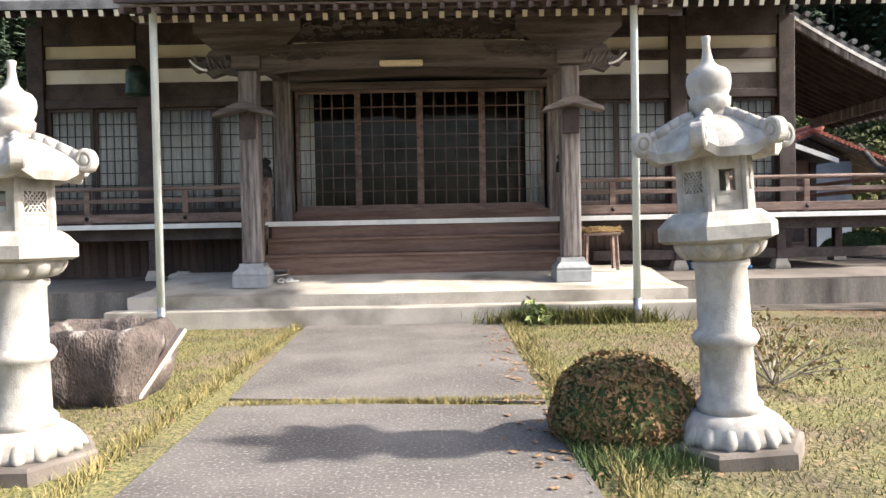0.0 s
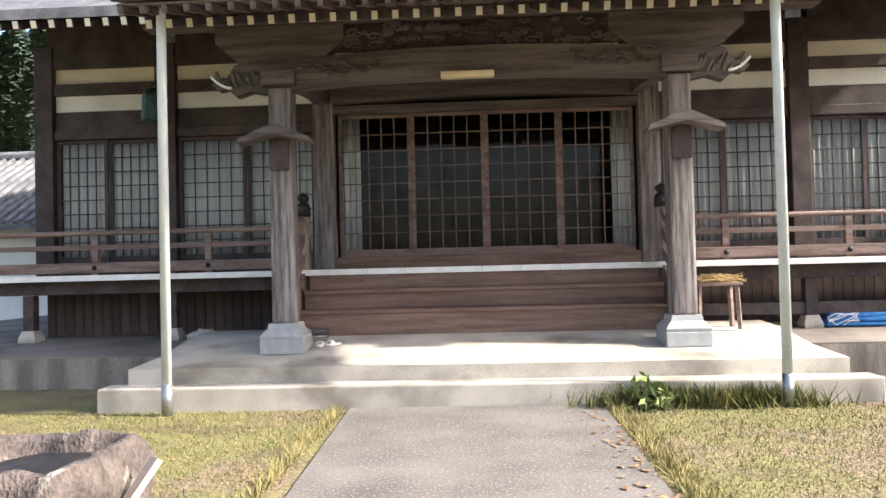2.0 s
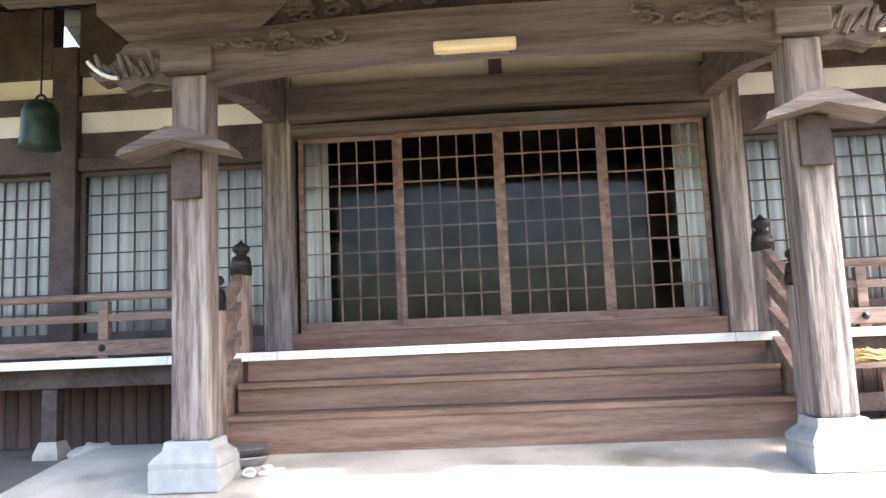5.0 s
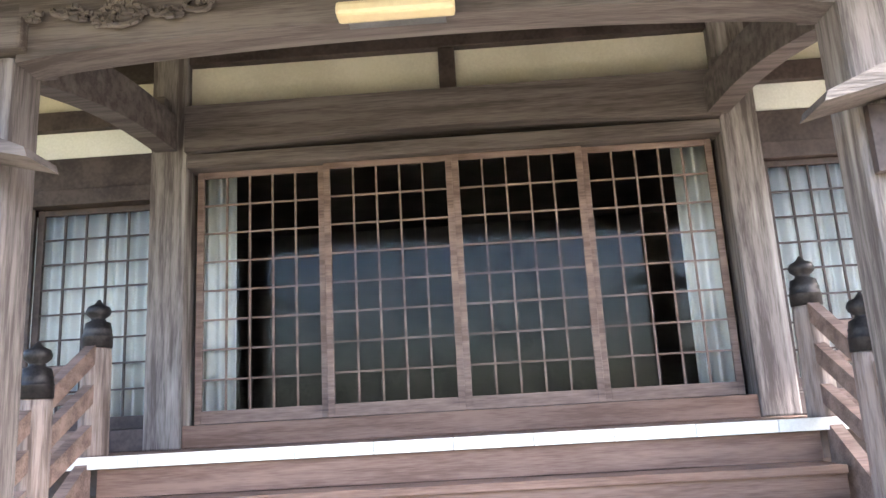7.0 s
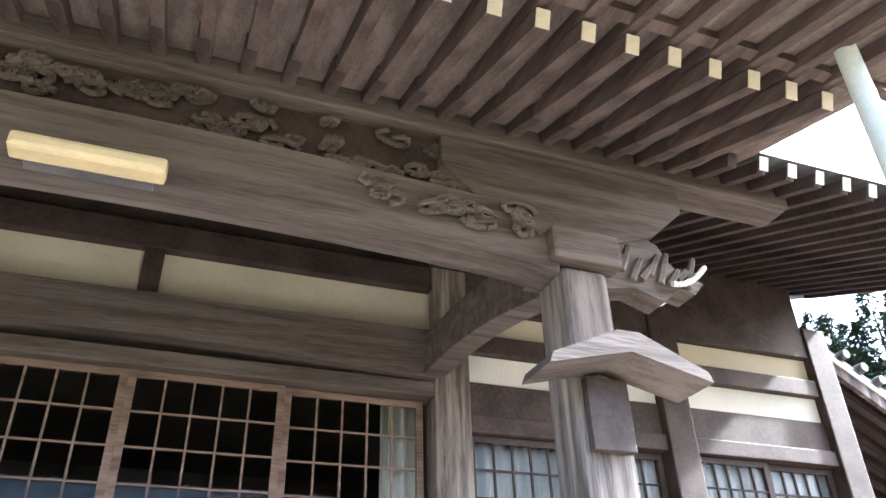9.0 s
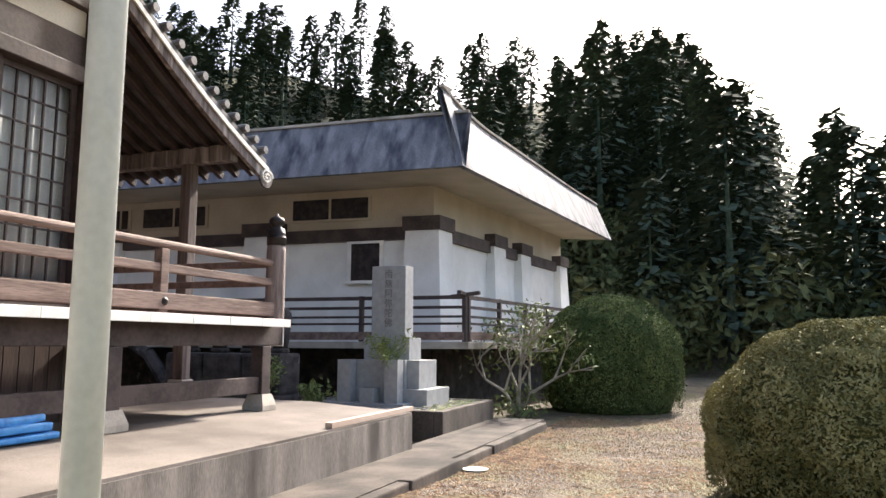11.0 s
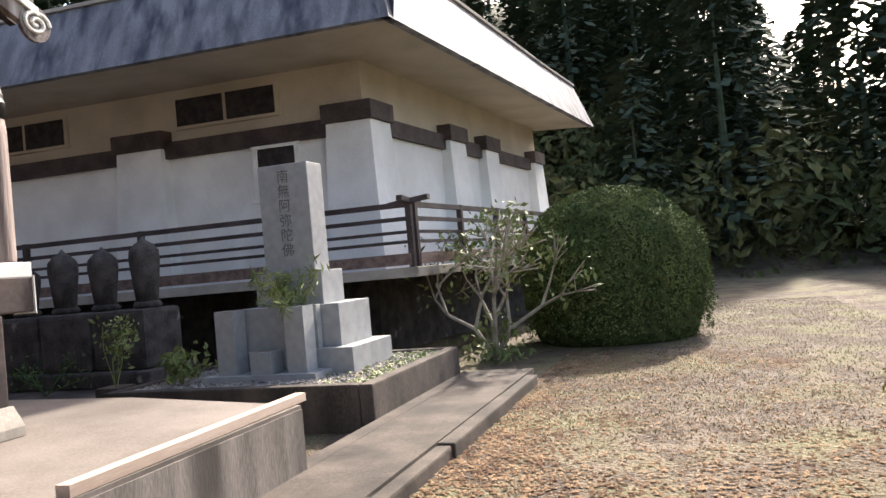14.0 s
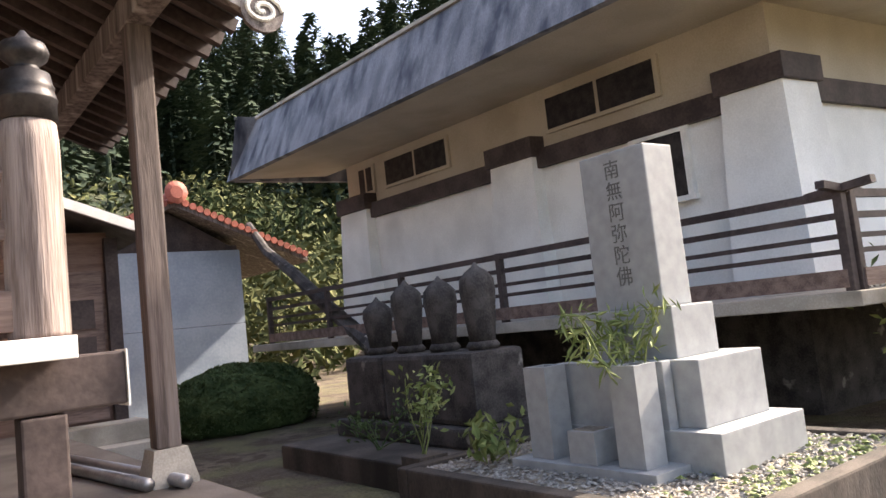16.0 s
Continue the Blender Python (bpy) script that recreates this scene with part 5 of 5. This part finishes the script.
for i in range(4):
    g = thing("grave_stone", "dark weathered round-topped stone spotted with lichen", "grave stone", (12.42, 14.6 + i * 0.585, 0.951), group="old grave stones")
    g.scale = (0.8, 0.8, 1.08)
    h = (0.66, 0.6, 0.62, 0.5)[i]
    part("foot", lathe(bmesh.new(), [(0.17, 0), (0.2, 0.03), (0.16, 0.07)], 16), STONE_DARK, g, smooth=True)
    part("body", lathe(bmesh.new(), [(0.15, 0.07), (0.17, 0.2), (0.21, h * 0.75), (0.2, h * 0.9), (0.13, h), (0.05, h + 0.04), (0.0 + 0.01, h + 0.08)], 18), STONE_DARK, g, smooth=True)


def flower_vase(at):
    v = thing("flower_vase", "square hollow grey granite flower vase", "vase", at, group="flower vases of the memorial")
    bm = bmesh.new()
    o, t, h = 0.098, 0.026, 0.59
    vs = [[bm.verts.new((sx_ * r, sy_ * r, z)) for sx_, sy_ in ((-1, -1), (1, -1), (1, 1), (-1, 1))] for r, z in ((o, 0), (o, h), (o - t, h), (o - t, h - 0.25))]
    for a, b in zip(vs, vs[1:]):
        for i in range(4):
            bm.faces.new((a[i], a[(i + 1) % 4], b[(i + 1) % 4], b[i]))
    bm.faces.new(vs[0][::-1]), bm.faces.new(vs[-1])
    part("body", bm, GRANITE_GREY, v)
    part("liner", boxed(-0.075, 0.075, -0.075, 0.075, h - 0.25, h - 0.12), STEEL, v, "dark inner liner")
    return v


vslab = tagged(new("vase_slab", mesh_of("vase_slab", boxed(11.36, 11.68, 11.98, 13.16, 0.23, 0.295, 0.006), GRANITE_GREY)), "thin grey granite slab under the flower vases", "slab")
flower_vase((11.52, 12.19, 0.296))
flower_vase((11.52, 12.92, 0.296))
inc = thing("incense_holder", "small square stone incense holder between the vases", "incense holder", (11.5, 12.55, 0.296))
part("body", boxed(-0.1, 0.1, -0.11, 0.11, 0, 0.2, 0.006), GRANITE_GREY, inc)
part("ash", boxed(-0.075, 0.075, -0.085, 0.085, 0.2, 0.203), SOIL, inc)
off = tagged(new("offering_stone", mesh_of("offering_stone", boxed(11.69, 11.775, 12.1, 12.98, 0.23, 0.88, 0.006), GRANITE_GREY)), "upright grey granite offering stone behind the vases", "offering stone")
# carved characters down the stele: shade of the cuts painted as dark raised letters
for i, ch in enumerate("南無阿弥陀佛"):
    cu = bpy.data.curves.new("character", "FONT")
    cu.body, cu.size, cu.extrude, cu.align_x = ch, 0.135, 0.002, "CENTER"
    cu.materials.append(CARVED_SHADE)
    c = new("character", cu)
    c.parent = mon
    c.matrix_basis = pose(-0.201, 0.0, 1.84 - i * 0.142, 90, 0, -90)


def sprig(at, h, n_stem, leaves, leaf, mat, name, label, category, seed, spread=0.25, stem=None, slim=0.45):
    """Cut stems with long drooping leaves."""
    t = thing(name, label, category, at)
    r = np.random.default_rng(seed)
    bm = bmesh.new()
    pts, nr = [], []
    for _ in range(n_stem):
        d = Vector((r.normal(0, spread), r.normal(0, spread), 1)).normalized()
        p = Vector((r.normal(0, 0.01), r.normal(0, 0.01), 0))
        for k in range(5):
            q = p + d * h / 5
            rod(bm, p, q, 0.006, 0.005, 5)
            if k > 1:
                for _ in range(leaves // n_stem // 3):
                    pts.append(tuple(q + Vector(r.normal(0, 0.06, 3)))), nr.append((r.normal(), r.normal(), 0.6))
            p, d = q, (d + Vector((r.normal(0, 0.12), r.normal(0, 0.12), -0.05))).normalized()
    part("stalk", bm, stem or mat, t)
    part("leaves", leaf_cloud(pts, nr, leaf, mat, "leaves", r, 0.5, slim), mat, t)
    return t


sprig((11.52, 12.19, 0.65), 0.6, 8, 280, 0.065, LEAF_PALE, "bamboo_grass", "tall sprig of pale-green bamboo grass in a vase", "cut plant", 3, slim=0.16).rotation_euler = (-0.42, -0.1, 0)
sprig((11.4, 13.4, 0.235), 0.3, 6, 120, 0.06, LEAF_PALE, "low_plant", "low leafy plant growing in the gravel", "plant", 4, 0.6)
pot = thing("plant_pot", "square stone pot beside the old stones", "plant pot", (11.3, 14.1, -0.12))
part("body", boxed(-0.13, 0.13, -0.13, 0.13, 0, 0.38, 0.01), CONCRETE_OLD, pot)
sprig((11.3, 14.1, 0.262), 0.6, 6, 200, 0.035, LEAF_PALE, "potted_plant", "leafy wild plant rising from a stone pot", "plant", 5, 0.4)
sprig((11.7, 15.4, 0.122), 0.45, 8, 200, 0.03, LEAF_DARK, "wild_plant", "weedy plant on the concrete plinth", "plant", 6, 0.6)

# ---- small things on the platform ----
def shoe(at, turn):
    t = thing("sandal", "white slip-on sandal lying on the concrete", "sandal", at, group="pair of sandals", turn=turn)
    bm = bmesh.new()
    lathe(bm, [(0.045, 0), (0.05, 0.012), (0.046, 0.025)], 16)
    bmesh.ops.scale(bm, vec=(1, 2.5, 1), verts=bm.verts)
    part("sole", bm, WHITE_PAINT, t)
    bm = bmesh.new()
    for i in range(7):
        a, b = math.pi * i / 7, math.pi * (i + 1) / 7
        plank_between(bm, (0.045 * math.cos(a), -0.05, 0.022 + 0.04 * math.sin(a)), (0.045 * math.cos(b), -0.05, 0.022 + 0.04 * math.sin(b)), 0.06, 0.008)
    part("strap", bm, WHITE_PAINT, t)


shoe((-1.45, 10.95, 0.456), 20), shoe((-1.29, 10.99, 0.461), -35)
bowl = thing("metal_basin", "stacked shallow metal basins by the stair", "basin", (-1.58, 11.22, 0.495))
part("basin", lathe(bmesh.new(), [(0.16, 0), (0.2, 0.06), (0.21, 0.07), (0.19, 0.07), (0.15, 0.02)], 24), STEEL, bowl, smooth=True)
part("upper_basin", lathe(bmesh.new(), [(0.15, 0.075), (0.2, 0.13), (0.21, 0.135), (0.19, 0.135), (0.15, 0.09)], 24), STEEL, bowl, smooth=True)
stool = thing("stool", "small wooden stool with a straw-covered top", "stool", (3.28, 11.45, 0.525))
for sx_ in (-0.22, 0.22):
    for sy_ in (-0.13, 0.13):
        bm = bmesh.new()
        plank_between(bm, (sx_ * 1.1, sy_ * 1.1, 0.0), (sx_, sy_, 0.52), 0.045, 0.045)
        part("leg", bm, WOOD_RAIL, stool)
part("seat", boxed(-0.28, 0.28, -0.18, 0.18, 0.52, 0.56, 0.008), WOOD_RAIL, stool)
g9 = np.random.default_rng(9)
bm = bmesh.new()
for _ in range(130):
    a = g9.uniform(-0.5, 0.5)
    c = Vector((g9.uniform(-0.24, 0.24), g9.uniform(-0.15, 0.15), 0.575 + g9.uniform(0, 0.06)))
    d = Vector((math.cos(a), math.sin(a), g9.normal(0, 0.2))) * 0.13
    rod(bm, c - d, c + d, 0.006, 0.005, 4)
straw = tagged(new("straw_bundle", mesh_of("straw_bundle", bm, STRAW)), "loose bundle of straw lying on a stool", "straw")
straw.matrix_world = Matrix.Translation((3.28, 11.45, 0.525))
tarp = thing("blue_tarp", "folded blue plastic tarpaulin tied with white cord", "tarpaulin", (5.42, 12.4, 0.455))
for k in range(3):
    bm = bmesh.new()
    vs = box(bm, -0.5 + 0.03 * k, 0.5 - 0.05 * k, -0.2 + 0.02 * k, 0.2 - 0.01 * k, 0.06 * k, 0.06 * k + 0.057, 0.02)
    bmesh.ops.subdivide_edges(bm, edges=bm.edges[:], cuts=3, use_grid_fill=True)
    for v in bm.verts:
        v.co.z += 0.018 * noise.noise(v.co * 7 + Vector((k, 0, 0))) * (v.co.z > 0.01)
        v.co.y += 0.02 * noise.noise(v.co * 5)
    part("fold", bm, TARP, tarp, smooth=True)
bm = bmesh.new()
for a, b in zip(range(14), range(1, 15)):
    rod(bm, (-0.3 + 0.2 * math.sin(a * 1.1), -0.225, 0.02 + 0.15 * abs(math.sin(a * 0.7))), (-0.3 + 0.2 * math.sin(b * 1.1), -0.225, 0.02 + 0.15 * abs(math.sin(b * 0.7))), 0.006, 0.006, 5)
part("cord", bm, WHITE_PAINT, tarp, "white cord")
heap = thing("cloth_heap", "crumpled grey cloth heap under the veranda", "cloth", (-3.3, 12.2, 0.44))
bm = bmesh.new()
bmesh.ops.create_icosphere(bm, subdivisions=3, radius=0.2)
for v in bm.verts:
    v.co += v.co.normalized() * 0.08 * noise.noise(v.co * 9)
    v.co.z = max(v.co.z * 0.6, -0.03) + 0.03
part("cloth", bm, CONCRETE, heap, smooth=True)
plk = thing("loose_plank", "long fresh timber batten lying on the apron edge", "plank", (0, 0, 0))
bm = bmesh.new()
plank_between(bm, (7.78, 11.13, 0.402), (9.66, 11.15, 0.404), 0.07, 0.05)
part("batten", bm, PLANK, plk)
for x_, y_ in ((9.39, 13.75), (9.22, 13.9)):
    pp = thing("steel_pipe", "grey steel pipe lying on the apron", "pipe", (0, 0, 0), group="loose pipes")
    part("tube", rodded((x_ - 0.25, y_ + 2.2, 0.5), (x_, y_, 0.5), 0.04, 0.04, 16), STEEL, pp, smooth=True)
log = thing("leaning_log", "dark crooked log leaning past the terrace railing", "log", (0, 0, 0))
bm = bmesh.new()
pts = [(14.3, 24.0, 3.6), (14.1, 22.8, 2.9), (13.85, 21.2, 2.3), (13.72, 19.8, 1.6), (13.6, 18.3, 0.9), (13.5, 17.4, -0.1)]
for k, (p, q) in enumerate(zip(pts, pts[1:])):
    rod(bm, p, q, 0.08 + 0.012 * k, 0.092 + 0.012 * k, 9)
part("stem", bm, STONE_DARK, log)
dish = thing("white_dish", "flat white dish lying on the dry ground", "dish", (9.05, 10.2, -0.118))
part("rim", lathe(bmesh.new(), [(0.1, 0), (0.13, 0.02), (0.12, 0.022), (0.09, 0.006)], 24), WHITE_PAINT, dish, smooth=True)
bell = thing("hanging_bell", "dark green bronze bell hanging under the eave", "bell", (-3.98, 12.35, 3.45))
bell.scale = (1.15, 1.15, 1.15)
part("body", lathe(bmesh.new(), [(0.17, 0), (0.165, 0.02), (0.155, 0.12), (0.15, 0.3), (0.12, 0.38), (0.04, 0.41)], 28), BRONZE, bell, smooth=True)
bm = bmesh.new()
for i in range(8):
    a, b = math.pi * i / 8, math.pi * (i + 1) / 8
    rod(bm, (0.05 * math.cos(a), 0, 0.41 + 0.06 * math.sin(a)), (0.05 * math.cos(b), 0, 0.41 + 0.06 * math.sin(b)), 0.012, 0.012, 6)
rod(bm, (0, 0, 0.46), (0, 0, 1.38), 0.008, 0.008, 6)
part("loop", bm, IRON, bell, "iron loop and hanger")

# ---- grass, gravel and litter ----
def blades(count, where, h, mat, name, label, seed, width=0.006, lean=0.5):
    r = np.random.default_rng(seed)
    verts, faces = [], []
    for _ in range(count):
        x, y = where(r)
        z = ground_z(x, y) - 0.022
        a, hh = r.uniform(0, 6.28), h * r.uniform(0.4, 1.3)
        c, s_ = math.cos(a) * width, math.sin(a) * width
        lx, ly = r.normal(0, lean * hh), r.normal(0, lean * hh)
        k = len(verts)
        verts += [(x - c, y - s_, z), (x + c, y + s_, z), (x + lx, y + ly, z + hh)]
        faces.append((k, k + 1, k + 2))
    return tagged(new(name, scatter_mesh(name, verts, faces, mat)), label, "grass", kind="stuff")


def lawn(r):
    while True:
        x, y = r.uniform(-5, 7.5), 9.45 - 8.2 * r.random() ** 1.1
        if not -0.85 < x < 1.58:
            return x, y


GRASS_DRY = material("dry_grass", (0.17, 0.145, 0.05), (0.33, 0.28, 0.12), 0.8, 3, 20, 0.0)
blades(60000, lawn, 0.035, GRASS, "lawn_grass", "short mown yard grass", 41, 0.004)
blades(25000, lawn, 0.03, GRASS_DRY, "dry_grass", "dry straw-coloured blades in the lawn", 42, 0.004)
blades(6000, lambda r: (1.62 + abs(r.normal(0, 0.1)) if r.random() < 0.65 else -0.9 - abs(r.normal(0, 0.06)), r.uniform(2, 9.45)), 0.09, GRASS_DRY, "edge_grass", "longer pale grass along the path edges", 43, 0.005)
blades(3500, lambda r: (r.uniform(-0.69, 1.53), 5.21 + r.normal(0, 0.03)), 0.05, GRASS_DRY, "joint_grass", "dry grass growing in the path joint", 44, 0.005)
blades(2600, lambda r: ((2.9 if r.random() < 0.6 else 2.05) + r.normal(0, 0.3), 9.38 + r.normal(0, 0.06)), 0.2, GRASS, "tall_grass", "green weeds against the step", 45, 0.01)
blades(1600, lambda r: (r.uniform(1.5, 2.1), 3.9 + r.normal(0, 0.2)), 0.09, LEAF_DARK, "green_tuft", "dark green tufts by the azalea", 46, 0.006)
blades(3500, lambda r: (r.uniform(7, 22), 9.8 - 4.6 * r.random() if r.random() < 0.8 else r.uniform(9, 10.4)), 0.018, GRASS_DRY, "dry_grass", "sparse dry grass on the bare soil", 47, 0.004)
blades(22000, lambda r: (10.5 + 11 * r.random(), r.uniform(6.5, 10.4)), 0.022, GRASS, "thin_grass", "thin green grass by the hedges", 48, 0.004)


def litter(count, where, size, mat, name, label, category, seed, thick=0.3):
    """Small irregular flat bits lying on the ground."""
    r = np.random.default_rng(seed)
    verts, faces = [], []
    for _ in range(count):
        x, y, z = where(r)
        a, s_ = r.uniform(0, 6.28), size * r.uniform(0.5, 1.4)
        k = len(verts)
        for i in range(4):
            b = a + i * 1.5708
            w = s_ * (1.0 if i % 2 else 0.6)
            verts.append((x + w * math.cos(b), y + w * math.sin(b), z + s_ * thick * r.random()))
        verts.append((x, y, z + s_ * thick * 1.2))
        faces += [(k, k + 1, k + 4), (k + 1, k + 2, k + 4), (k + 2, k + 3, k + 4), (k + 3, k, k + 4)]
    return tagged(new(name, scatter_mesh(name, verts, faces, mat)), label, category, kind="stuff")


drifts = [(6.0 + 8.5 * u, 10.3 - 4.2 * w * w, 0.12 + 0.5 * v) for u, w, v in np.random.default_rng(8).random((70, 3))]


def drifted(r):
    cx, cy, spread = drifts[int(r.integers(len(drifts)))]
    x, y = cx + r.normal(0, spread * 1.5), min(cy + r.normal(0, spread), 10.38)
    return x, y, ground_z(x, y) - 0.018


litter(17000, drifted, 0.019, LEAF_FALLEN, "fallen_leaves", "brown fallen leaves strewn over dry soil", "leaves", 51, 0.35)
litter(2600, lambda r: (*lawn(r), -0.008), 0.02, LEAF_FALLEN, "fallen_leaves", "scattered small leaves on the lawn", "leaves", 52, 0.35)
litter(260, lambda r: (1.45 + r.normal(0, 0.12), r.uniform(2.0, 9.3), 0.004), 0.028, LEAF_FALLEN, "fallen_leaves", "leaves gathered along the path edge", "leaves", 53, 0.3)
GRAVEL = material("gravel", (0.13, 0.122, 0.112), (0.36, 0.34, 0.31), 0.85, 30, 90, 0.2)
litter(4500, lambda r: (r.uniform(BX0 + 0.13, BX1 - 0.13), r.uniform(BY0 + 0.13, BY1 - 0.13), 0.237), 0.022, GRAVEL, "gravel", "grey rounded gravel in the bed", "gravel", 54, 0.6)
litter(220, lambda r: (r.uniform(BX0 + 0.13, BX1 - 0.13), BY0 + 0.13 + abs(r.normal(0, 0.2)), 0.245), 0.028, LEAF_PALE, "weeds", "small green weeds among the gravel", "weeds", 55, 0.6)
# loose shrub behind the lantern
sprig((3.25, 5.5, 0.0), 0.55, 22, 420, 0.028, LEAF_BUSH, "azalea_bush", "loose low azalea bush with sparse leaves", "bush", 12, 0.7, BARK)
sprig((2.0, 9.3, 0.0), 0.2, 9, 120, 0.06, LEAF_PALE, "broad_weed", "broad-leaved weed at the foot of the step", "weed", 13, 0.7)
